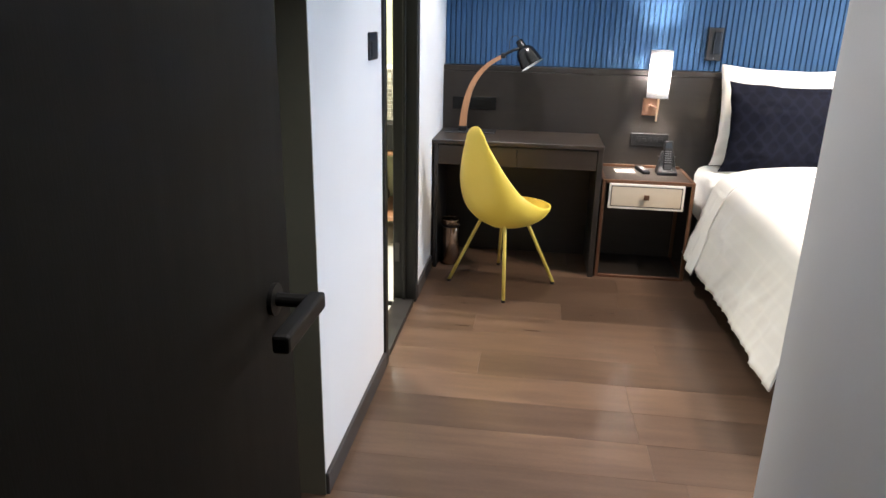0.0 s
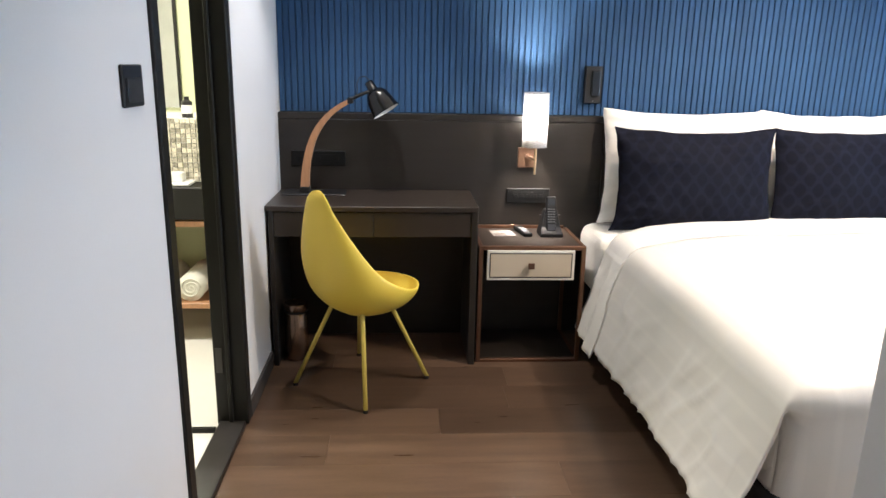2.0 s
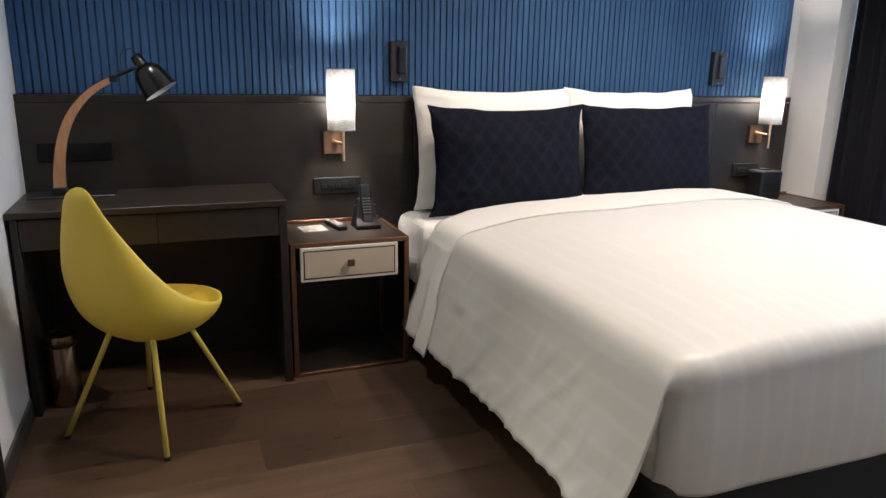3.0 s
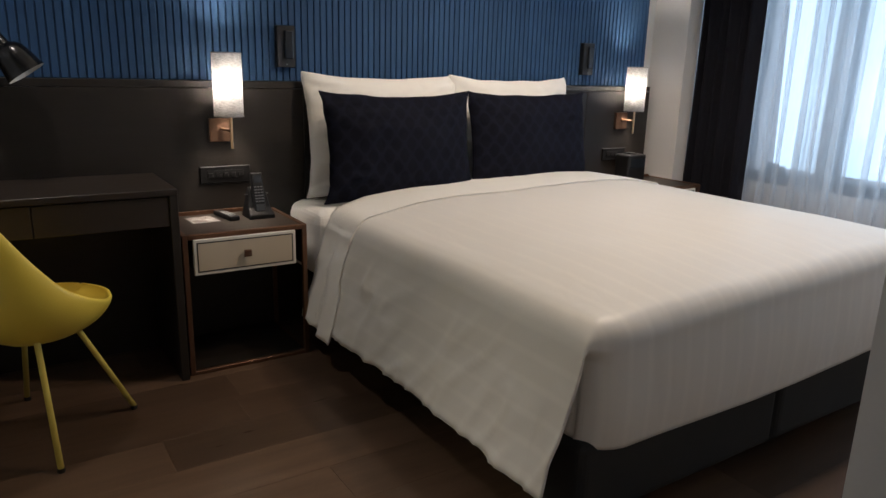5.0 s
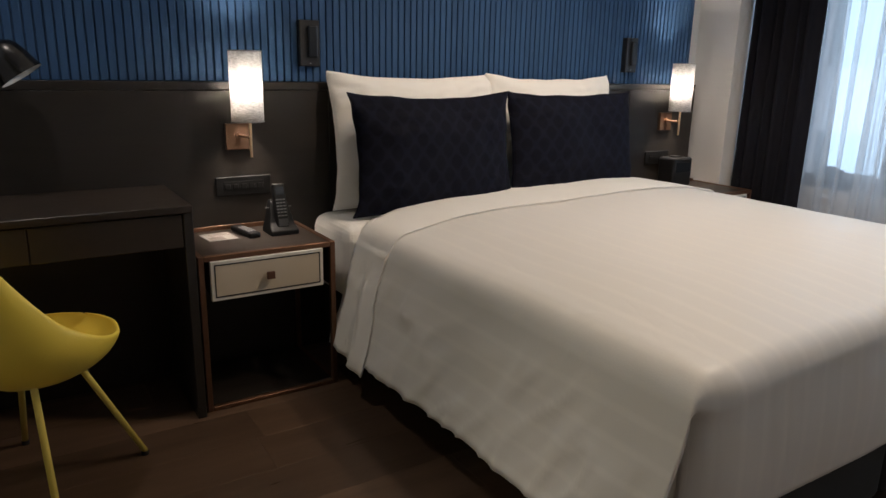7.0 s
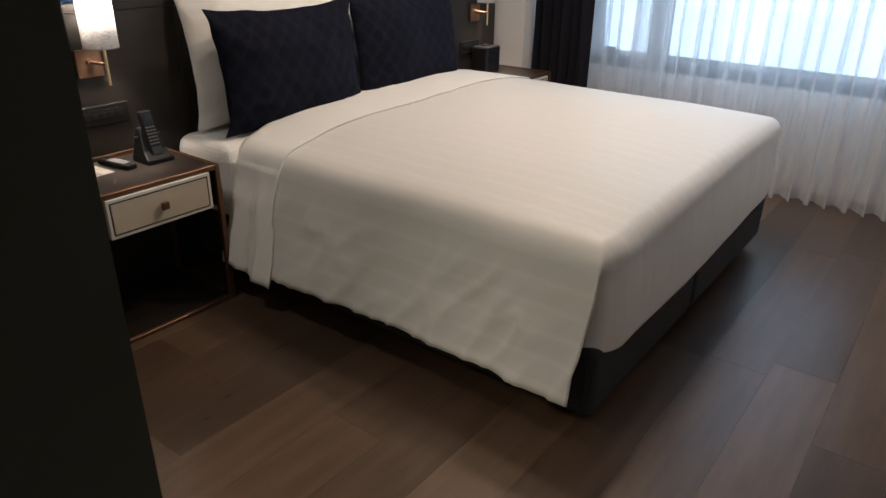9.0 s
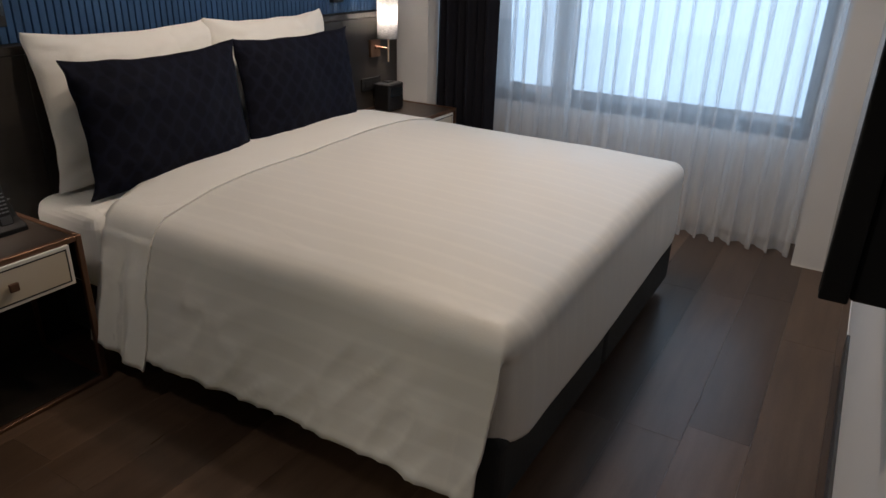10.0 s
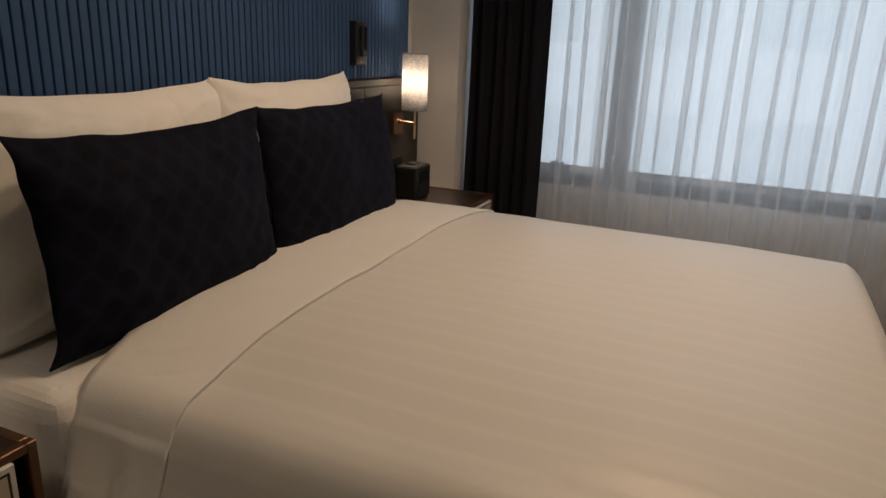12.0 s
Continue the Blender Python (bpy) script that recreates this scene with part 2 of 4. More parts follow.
def sheer_cloth():
    m = bpy.data.materials.new("white_sheer_voile")
    m.use_nodes = True
    n, l = m.node_tree.nodes, m.node_tree.links
    n.remove(n["Principled BSDF"])
    out = n["Material Output"]
    tp, tr, di = n.new("ShaderNodeBsdfTransparent"), n.new("ShaderNodeBsdfTranslucent"), n.new("ShaderNodeBsdfDiffuse")
    tc, mp, ns = n.new("ShaderNodeTexCoord"), n.new("ShaderNodeMapping"), n.new("ShaderNodeTexNoise")
    mp.inputs["Scale"].default_value = (1, 6, 1)
    ns.inputs["Scale"].default_value = 6
    l.new(tc.outputs["Object"], mp.inputs[0])
    l.new(mp.outputs[0], ns.inputs["Vector"])
    rr = n.new("ShaderNodeMapRange")
    rr.inputs["To Min"].default_value, rr.inputs["To Max"].default_value = 0.34, 0.46
    l.new(ns.outputs[0], rr.inputs["Value"])
    for s in (tr, di):
        s.inputs["Color"].default_value = (0.86, 0.87, 0.88, 1)
    a, b = n.new("ShaderNodeMixShader"), n.new("ShaderNodeMixShader")
    a.inputs[0].default_value = 0.4
    l.new(tr.outputs[0], a.inputs[1])
    l.new(di.outputs[0], a.inputs[2])
    l.new(rr.outputs[0], b.inputs[0])
    l.new(tp.outputs[0], b.inputs[1])
    l.new(a.outputs[0], b.inputs[2])
    l.new(b.outputs[0], out.inputs["Surface"])
    return m


def glass():
    m = bpy.data.materials.new("window_glass")
    m.use_nodes = True
    b = m.node_tree.nodes["Principled BSDF"]
    b.inputs["Transmission Weight"].default_value, b.inputs["Roughness"].default_value = 1.0, 0.0
    b.inputs["IOR"].default_value = 1.45
    return m


def mirror():
    return plain("mirror_silver", (0.85, 0.87, 0.82), 0.03, 1.0)


creased(LINEN, 3.6, 0.45)
SATEEN, JACQUARD, SHADE, SHEER, GLASS, MIRROR = creased(sateen(), 3.0, 0.20, (1.5, 0.7, 0.5)), creased(ogee(), 4.0, 0.25), shade_cloth(), sheer_cloth(), glass(), mirror()


PLATE = mat("matt_black_plate", (0.0065, 0.0065, 0.0068), 0.6, vary=0.05, bump=0.02, spec=0.2)


# ---- building helpers ----
def part(name, bm, material, parent=None, label="", smooth=False, kind="", category="", group=""):
    me = bpy.data.meshes.new(name)
    bm.normal_update()
    bm.to_mesh(me)
    bm.free()
    if smooth:
        me.shade_smooth()
    me.materials.append(material)
    ob = new(name, me)
    if parent:
        ob.parent = parent
    return tagged(ob, label, category, group, kind)


def box(x0, x1, y0, y1, z0, z1, bevel=0.0, seg=1, bm=None):
    own = bmesh.new()
    vs = [own.verts.new((x, y, z)) for x in (x0, x1) for y in (y0, y1) for z in (z0, z1)]
    for f in ((0, 1, 3, 2), (4, 6, 7, 5), (0, 4, 5, 1), (2, 3, 7, 6), (0, 2, 6, 4), (1, 5, 7, 3)):
        own.faces.new([vs[i] for i in f])
    if bevel:
        bmesh.ops.bevel(own, geom=own.edges[:], offset=bevel, segments=seg, affect="EDGES", profile=0.5)
    if bm is None:
        return own
    join(bm, own)
    return bm


def join(bm, other, m=None):
    tmp = bpy.data.meshes.new("tmp")
    if m is not None:
        bmesh.ops.transform(other, matrix=m, verts=other.verts)
    other.to_mesh(tmp)
    other.free()
    bm.from_mesh(tmp)
    bpy.data.meshes.remove(tmp)
    return bm


def rod(a, b, r0, r1=None, seg=16, caps=True, bm=None):
    """A round bar from a to b."""
    r1 = r0 if r1 is None else r1
    own = bmesh.new()
    a, b = Vector(a), Vector(b)
    d = (b - a)
    bmesh.ops.create_cone(own, cap_ends=caps, segments=seg, radius1=r0, radius2=r1, depth=d.length)
    q = d.to_track_quat("Z", "Y").to_matrix().to_4x4()
    bmesh.ops.transform(own, matrix=Matrix.Translation((a + b) / 2) @ q, verts=own.verts)
    if bm is None:
        return own
    join(bm, own)
    return bm


def tube(points, r, seg=8):
    bm = bmesh.new()
    pts = [Vector(p) for p in points]
    rings = []
    for i, p in enumerate(pts):
        d = (pts[min(i + 1, len(pts) - 1)] - pts[max(i - 1, 0)]).normalized()
        side = d.orthogonal().normalized() if i == 0 else (rings[-1][1] - d * rings[-1][1].dot(d)).normalized()
        up = d.cross(side)
        rings.append(([bm.verts.new(p + r * (math.cos(k) * side + math.sin(k) * up)) for k in [math.tau * j / seg for j in range(seg)]], side))
    for (ra, _), (rb, _) in zip(rings, rings[1:]):
        for j in range(seg):
            bm.faces.new((ra[j], ra[(j + 1) % seg], rb[(j + 1) % seg], rb[j]))
    bm.faces.new([v for v in reversed(rings[0][0])])
    bm.faces.new(rings[-1][0])
    return bm


def lathe(profile, seg=32, bm=None):
    """Turns (r, z) pairs about the z axis."""
    own = bmesh.new()
    rings = [[own.verts.new((r * math.cos(math.tau * j / seg), r * math.sin(math.tau * j / seg), z)) for j in range(seg)] for r, z in profile]
    for a, b in zip(rings, rings[1:]):
        for j in range(seg):
            own.faces.new((a[j], a[(j + 1) % seg], b[(j + 1) % seg], b[j]))
    if bm is None:
        return own
    join(bm, own)
    return bm


def grid(fn, us, vs, uv=None):
    """A sheet of points fn(u, v), with uv in metres from uv(u, v)."""
    bm = bmesh.new()
    layer = bm.loops.layers.uv.new("UVMap")
    rows = [[bm.verts.new(fn(u, v)) for v in vs] for u in us]
    for i in range(len(us) - 1):
        for j in range(len(vs) - 1):
            f = bm.faces.new((rows[i][j], rows[i + 1][j], rows[i + 1][j + 1], rows[i][j + 1]))
            if uv:
                for lp, (a, b) in zip(f.loops, ((i, j), (i + 1, j), (i + 1, j + 1), (i, j + 1))):
                    lp[layer].uv = uv(us[a], vs[b])
    return bm


def span(a, b, n):
    return [a + (b - a) * i / (n - 1) for i in range(n)]


def thicken(ob, t, offset=-1):
    s = ob.modifiers.new("thickness", "SOLIDIFY")
    s.thickness, s.offset = t, offset
    return ob


def thing(name, label, category, at=(0, 0, 0), group=""):
    ob = new(name)
    ob.empty_display_size = 0.1
    ob.location = at
    return tagged(ob, label, category, group)


def structure(name, bm, material, label="", parent=None):
    return part(name, bm, material, parent, label, kind="structure" if parent is None else "")


def smoothstep(a, b, x):
    t = min(1, max(0, (x - a) / (b - a)))
    return t * t * (3 - 2 * t)


# ---- the plan ----
H = 2.5            # ceiling
WL = 0.0           # face of the wall beside the desk
HEAD = 5.0         # face of the headboard
WX = 4.05          # face of the pier beside the curtains
TVY = 2.25         # wall with the screen
HALLX = 1.165      # right side of the entry hall
ENTRY = 0.80       # inner face of the entry wall

floor = structure("floor", box(-0.9, 4.42, -0.6, 5.2, -0.10, -0.014), SUBFLOOR, "brown wood plank floor")
structure("ceiling", box(-1.9, 4.6, -0.6, 5.6, H, H + 0.1), CEIL, "plain white painted ceiling")

wall_west = structure("wall_west", box(-0.105, WL, 2.465, 3.32, -0.1, H), WALL, "white painted wall beside the bathroom door")
box_bm = box(-0.105, WL, 4.05, 5.2, -0.1, H)
structure("wall_west_end", box_bm, WALL, "white painted wall beside the desk")
structure("wall_over_bathroom_door", box(-0.105, WL, 3.32, 4.05, 2.08, H), WALL)
structure("wall_north", box(-0.15, 4.3, 5.085, 5.25, -0.1, H), WALL)
structure("wall_bathroom_south", box(-1.8, -0.9, 2.467, 2.57, -0.1, H), WALL)
b = box(-0.9, -0.106, 2.467, 2.57, -0.1, H)
box(-0.9, 0.001, 2.459, 2.4645, -0.1, H, bm=b)
structure("wall_recess_north", b, HALLPANEL, "olive grey panel at the end of the recess")
structure("wall_recess_west", box(-1.0, -0.9, -0.6, 2.467, -0.1, H), OLIVE)
b = box(-0.9, 0.17, 0.62, ENTRY, -0.1, H)
box(1.12, HALLX, 0.62, ENTRY, -0.1, H, bm=b)
box(0.17, 1.12, 0.62, ENTRY, 2.08, H, bm=b)
structure("wall_entry", b, WALL)
structure("wall_corridor", box(-0.9, 2.2, -0.7, -0.6, -0.1, H), WALL)
structure("wall_hall_east", box(HALLX, 2.2, -0.6, TVY, -0.1, H), WALL, "white painted corner block of the hall")
structure("wall_south", box(2.2, WX + 0.4, 2.0, TVY, -0.1, H), WALL, "white painted wall behind the screen")
structure("wall_pier", box(WX, WX + 0.4, TVY, 2.55, -0.1, H), WALL, "white painted pier beside the curtains")
structure("wall_pier_north", box(4.02, WX + 0.4, 4.82, 5.085, -0.1, H), WALL)
WIN_Y0, WIN_Y1, WIN_Z0, WIN_Z1 = 2.62, 4.62, 0.585, 2.42
b = box(4.38, 4.50, 2.55, 4.82, -0.1, WIN_Z0)
box(4.38, 4.50, 2.55, 4.82, WIN_Z1, H, bm=b)
box(4.38, 4.50, 2.55, WIN_Y0, WIN_Z0, WIN_Z1, bm=b)
box(4.38, 4.50, WIN_Y1, 4.82, WIN_Z0, WIN_Z1, bm=b)
structure("wall_east", b, WALL, "white wall under and around the window")

# bathroom shell
structure("bathroom_floor", box(-1.8, -0.1005, 2.55, 5.4, -0.06, 0.0), TILE, "white tiled bathroom floor")
structure("bathroom_wall_north", box(-1.8, -0.105, 5.40, 5.5, -0.1, H), GREENWALL, "pale green bathroom wall")
structure("bathroom_wall_west", box(-1.9, -1.8, 2.45, 5.5, -0.1, H), GREENWALL)
structure("threshold", box(-0.100, 0.0, 3.35, 4.015, -0.05, 0.018, 0.003), STONE, "dark stone bathroom threshold")
structure("threshold_strip", box(-0.35, -0.102, 3.95, 3.965, 0.0, 0.02), BLACK)

# skirting
b = box(0.0, 0.012, 2.465, 3.292, 0, 0.075, 0.002)
box(0.0, 0.012, 4.075, 4.555, 0, 0.075, 0.002, bm=b)
structure("baseboard", b, BASEB, "dark skirting board along the white wall")
structure("baseboard_south", box(HALLX, 3.22, TVY, TVY + 0.012, 0, 0.075, 0.002), BASEB, "dark skirting board under the screen")
b = box(3.22, WX, TVY, TVY + 0.004, 0, 0.006)
box(WX - 0.004, WX, TVY + 0.004, 2.55, 0, 0.006, bm=b)
structure("trim", b, WHITE, "thin white sealant line at the floor")

# bathroom door frame
frame_ob = thing("door_1", "black framed bathroom doorway, standing open", "doorway", (0, 3.7, 0))
frame_ob["kind"] = "structure"


def under(ob, parent):
    ob.parent = parent
    ob.matrix_parent_inverse = Matrix.Translation(-parent.location)
    return ob


under(part("jamb", box(-0.110, 0.010, 4.018, 4.078, 0, 2.10, 0.003), BLACK), frame_ob)
under(part("jamb", box(-0.110, 0.010, 3.295, 3.345, 0, 2.10, 0.003), BLACK), frame_ob)
under(part("head", box(-0.110, 0.010, 3.295, 4.078, 2.10, 2.16, 0.003), BLACK), frame_ob)
under(part("stop", box(-0.060, -0.045, 4.000, 4.018, 0, 2.10, 0.002), BLACK), frame_ob)
under(part("hinge", box(-0.100, -0.075, 4.012, 4.0175, 0.22, 0.32, 0.001), BASEB, label="dark metal hinge plate"), frame_ob)

# window
window = thing("window_1", "wide window in dark frames behind sheer curtains", "window", (4.44, 3.6, WIN_Z0))
window["kind"] = "structure"
for z0, z1, nm in ((WIN_Z0, 0.655, "bottom_rail"), (WIN_Z1 - 0.07, WIN_Z1, "top_rail")):
    under(part(nm, box(4.40, 4.47, WIN_Y0, WIN_Y1, z0, z1, 0.004), WINFRAME), window)
for y0, y1 in ((WIN_Y0, WIN_Y0 + 0.06), (4.00, 4.12), (WIN_Y1 - 0.06, WIN_Y1)):
    under(part("window_frame", box(4.40, 4.47, y0, y1, 0.655, WIN_Z1 - 0.07, 0.004), WINFRAME), window)
for y0, y1 in ((WIN_Y0 + 0.06, 4.00), (4.12, WIN_Y1 - 0.06)):
    p = under(part("pane", box(4.432, 4.438, y0, y1, 0.655, WIN_Z1 - 0.07), GLASS), window)
    p.visible_shadow = False
b = box(4.385, 4.40, 4.30, 4.42, 0.655, 0.70, 0.004)
box(4.365, 4.385, 4.33, 4.40, 0.69, 0.715, 0.004, bm=b)
under(part("window_handle", b, WINFRAME, label="dark casement handle"), window)


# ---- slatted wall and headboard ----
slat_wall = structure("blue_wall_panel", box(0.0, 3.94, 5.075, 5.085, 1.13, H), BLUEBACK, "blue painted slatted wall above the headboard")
headboard = thing("headboard", "dark wood panel headboard across the whole wall", "headboard", (1.97, 5.04, 0))
for x0, x1 in ((0.0, 1.620), (1.623, 3.400), (3.403, 3.943)):
    under(part("panel", box(x0, x1, HEAD, 5.075, 0.0, 1.108, 0.0015), WOOD), headboard)
under(part("cap", box(0.0, 3.943, HEAD, 5.075, 1.110, 1.140, 0.0015), WOOD, label="slim dark wood capping strip"), headboard)

# ---- desk ----
desk = thing("desk", "dark wood desk with two drawers, built against the wall", "desk", (0.475, 4.78, 0))
under(part("desktop", box(0.002, 0.949, 4.555, 4.998, 0.738, 0.762, 0.002), WOODTOP), desk)
under(part("side_panel", box(0.919, 0.949, 4.562, 4.998, 0.0, 0.738, 0.002), WOOD), desk)
under(part("side_panel", box(0.014, 0.036, 4.562, 4.998, 0.0, 0.738, 0.002), WOOD), desk)
under(part("back_panel", box(0.036, 0.919, 4.975, 4.998, 0.0, 0.738), WOOD), desk)
under(part("drawer_box", box(0.036, 0.919, 4.59, 4.96, 0.625, 0.738), WOOD), desk)
for x0, x1 in ((0.038, 0.477), (0.480, 0.917)):
    under(part("drawer", box(x0, x1, 4.566, 4.588, 0.622, 0.733, 0.002), WOODTOP, label="plain drawer front"), desk)


# ---- nightstands ----
def nightstand(x, label):
    t = thing("nightstand", label, "nightstand", (x, 4.59, 0), "nightstands beside the bed")
    w, d, h, r = 0.50, 0.40, 0.575, 0.020
    P = lambda name, bm, m, **k: part(name, bm, m, t, **k)
    b = box(0, r, 0, r, 0, h, 0.002)
    box(w - r, w, 0, r, 0, h, 0.002, bm=b)
    box(r, w - r, 0, r, h - r, h, 0.002, bm=b)
    box(r, w - r, 0, r, 0, r * 0.8, 0.002, bm=b)
    for x0 in (0, w - r):
        box(x0, x0 + r, r, d, h - r, h, 0.002, bm=b)
        box(x0, x0 + r, r, d, 0, r * 0.8, 0.002, bm=b)
        box(x0, x0 + r, d - r, d, r * 0.8, h - r, 0.002, bm=b)
    box(r, w - r, d - r * 0.6, d, h - r, h + 0.012, 0.001, bm=b)
    P("frame", b, BRONZE, label="bronze metal frame")
    P("top", box(r, w - r, r, d - r * 0.6, h - 0.016, h - 0.004), WOODTOP, label="dark wood top")
    P("shelf", box(r, w - r, r, d - r, 0.004, 0.018), WOOD, label="dark wood bottom shelf")
    P("side_panel", box(r * 0.3, r * 0.6, r, d - r, 0.018, h - r), WOOD)
    P("side_panel", box(w - r * 0.6, w - r * 0.3, r, d - r, 0.40, h - r), WOOD)
    P("back_panel", box(r, w - r, d - r * 0.5, d - 0.002, 0.018, h - r), WOOD)
    P("drawer_box", box(0.045, 0.44, 0.012, 0.36, 0.425, 0.548), WOOD)
    dr = P("drawer", box(0.038, 0.447, -0.008, 0.012, 0.414, 0.556, 0.002), CREAM, label="cream drawer front with a black inlaid line")
    part("drawer_panel", box(0.055, 0.430, -0.0088, -0.0078, 0.431, 0.539), BEIGE, dr, "beige inner panel")
    b = bmesh.new()
    a, c, z0, z1, q = 0.050, 0.435, 0.426, 0.544, 0.0045
    for xx in ((a, c, z0, z0 + q), (a, c, z1 - q, z1)):
        box(xx[0], xx[1], -0.0092, -0.0075, xx[2], xx[3], bm=b)
    for xx in (a, c - q):
        box(xx, xx + q, -0.0092, -0.0075, z0 + q, z1 - q, bm=b)
    part("inlay", b, INLAY, dr)
    b = rod((0.2425, -0.008, 0.486), (0.2425, -0.018, 0.486), 0.008)
    box(0.228, 0.257, -0.030, -0.018, 0.472, 0.500, 0.003, 2, bm=b)
    part("knob", b, KNOB, dr, "square brown bronze knob")
    return t


nightstand(0.96, "bronze framed nightstand with a cream drawer beside the desk")
nightstand(3.506, "bronze framed nightstand with a cream drawer beside the curtains")


# ---- chair ----
SHELL = [(0.0, -0.229, 0.889, -0.229, 0.004, 0.889), (0.02, -0.237, 0.879, -0.235, 0.027, 0.880), (0.05, -0.246, 0.857, -0.238, 0.046, 0.858), (0.14, -0.246, 0.79, -0.226, 0.074, 0.80),
         (0.26, -0.241, 0.70, -0.196, 0.117, 0.715), (0.40, -0.229, 0.59, -0.152, 0.162, 0.625), (0.52, -0.203, 0.49, -0.094, 0.193, 0.55),
         (0.63, -0.148, 0.405, -0.035, 0.222, 0.505), (0.73, -0.07, 0.352, 0.04, 0.226, 0.474), (0.83, 0.045, 0.338, 0.115, 0.207, 0.457),
         (0.91, 0.145, 0.354, 0.180, 0.165, 0.446), (0.96, 0.222, 0.388, 0.238, 0.116, 0.441), (1.0, 0.262, 0.420, 0.268, 0.052, 0.441), (1.02, 0.274, 0.440, 0.274, 0.002, 0.441)]


def shell_point(s, v):
    """The spine of the shell and its rim, joined by a quarter round on each side."""
    for i in range(len(SHELL) - 1):
        if s <= SHELL[i + 1][0] + 1e-9:
            break
    k = [SHELL[max(0, min(len(SHELL) - 1, j))] for j in (i - 1, i, i + 1, i + 2)]
    f = (s - k[1][0]) / (k[2][0] - k[1][0])

    def cr(j):
        a, b0, c, d = (q[j] for q in k)
        return 0.5 * (2 * b0 + (c - a) * f + (2 * a - 5 * b0 + 4 * c - d) * f * f + (3 * b0 - a - 3 * c + d) * f ** 3)
    sx, sz, rx, w, rz = (cr(j) for j in range(1, 6))
    a = v * math.pi / 2
    k = 1 - math.cos(a)
    return (sx + (rx - sx) * k, w * math.sin(a), sz + (rz - sz) * k)


def chair(at, turn):
    t = thing("desk_chair", "yellow teardrop shell chair on four thin yellow legs", "chair")
    b = grid(lambda s, v: shell_point(s, v), [0, 0.006, 0.013] + span(0.02, 1.02, 52), span(-1, 1, 29))
    sh = part("shell", b, YELLOW, t, "smooth yellow moulded seat shell", smooth=True)
    thicken(sh, 0.012, -1)
    sub = sh.modifiers.new("rounding", "SUBSURF")
    sub.levels = sub.render_levels = 1
    for k in range(4):
        a = radians(45 + 90 * k)
        c, s = math.cos(a), math.sin(a)
        part("leg", tube([(0.115 * c, 0.115 * s, 0.395), (0.118 * c, 0.118 * s, 0.380), (0.292 * c, 0.292 * s, 0.010)], 0.0095, 12), YLEG, t, smooth=True)
        part("foot", rod((0.290 * c, 0.290 * s, 0.0), (0.2905 * c, 0.2905 * s, 0.014), 0.0115), PLASTIC, t, "black rubber foot")
    b = rod((0, 0, 0.338), (0, 0, 0.375), 0.075, 0.09)
    part("hub", b, YLEG, t)
    t.matrix_world = pose(*at, 0, 0, turn)
    return t


chair((0.430, 4.388, 0.0), 51)


# ---- desk lamp ----
dl = thing("desk_lamp", "desk lamp with curved wooden arm and black metal shade", "lamp", (0.16, 4.89, 0.762))
P = lambda name, bm, m, label="", smooth=False: under(part(name, bm, m, None, label, smooth), dl)
P("base", box(0.030, 0.335, 4.815, 4.965, 0.762, 0.769, 0.003), PLASTIC, "flat black metal base")
P("socket", box(0.113, 0.163, 4.865, 4.905, 0.769, 0.797, 0.004), PLASTIC)
ARM = [(0.138, 0.795), (0.143, 0.86), (0.156, 0.94), (0.180, 1.02), (0.215, 1.085), (0.262, 1.14), (0.312, 1.178), (0.362, 1.205)]
ARM = [tuple(0.5 * (2 * ARM[i][c] + (ARM[min(i + 1, 7)][c] - ARM[max(i - 1, 0)][c]) * f + (2 * ARM[max(i - 1, 0)][c] - 5 * ARM[i][c] + 4 * ARM[i + 1][c] - ARM[min(i + 2, 7)][c]) * f * f
       + (3 * ARM[i][c] - ARM[max(i - 1, 0)][c] - 3 * ARM[i + 1][c] + ARM[min(i + 2, 7)][c]) * f ** 3) for c in (0, 1)) for i in range(7) for f in (0, 0.25, 0.5, 0.75)] + [ARM[-1]]
b = bmesh.new()
prev = None
for i, (x, z) in enumerate(ARM):
    x2, z2 = ARM[min(i + 1, len(ARM) - 1)]
    x1, z1 = ARM[max(i - 1, 0)]
    d = Vector((x2 - x1, 0, z2 - z1)).normalized()
    nrm = Vector((-d.z, 0, d.x))
    w, th = 0.017 - 0.0002 * i, 0.021 - 0.0004 * i
    c = Vector((x, 4.885, z))
    ring = [b.verts.new(c + nrm * sx * th + Vector((0, sy * w, 0))) for sx, sy in ((-1, -1), (-1, 1), (1, 1), (1, -1))]
    if prev:
        for j in range(4):
            b.faces.new((prev[j], prev[(j + 1) % 4], ring[(j + 1) % 4], ring[j]))
    else:
        b.faces.new(ring[::-1])
    prev = ring
b.faces.new(prev)
bmesh.ops.recalc_face_normals(b, faces=b.faces)
P("arm", b, OAK, "curved oak veneer arm")
P("clamp", box(0.348, 0.376, 4.868, 4.902, 1.192, 1.220, 0.004), PLASTIC)
P("joint", tube([(0.350, 4.885, 1.198), (0.385, 4.885, 1.222), (0.425, 4.885, 1.240), (0.452, 4.885, 1.248)], 0.008, 10), PLASTIC, smooth=True)
axis = Vector((0.53, -0.14, -0.83)).normalized()
q = axis.to_track_quat("-Z", "Y").to_matrix().to_4x4()
tip = Matrix.Translation(Vector((0.530, 4.885, 1.158))) @ Matrix.Scale(1.02, 4)
prof = [(0.013, 0.158), (0.020, 0.156), (0.022, 0.118), (0.024, 0.112), (0.040, 0.104), (0.052, 0.086), (0.058, 0.060), (0.064, 0.020), (0.068, 0.0)]
b = lathe([(0.0005, 0.158)] + prof, 36)
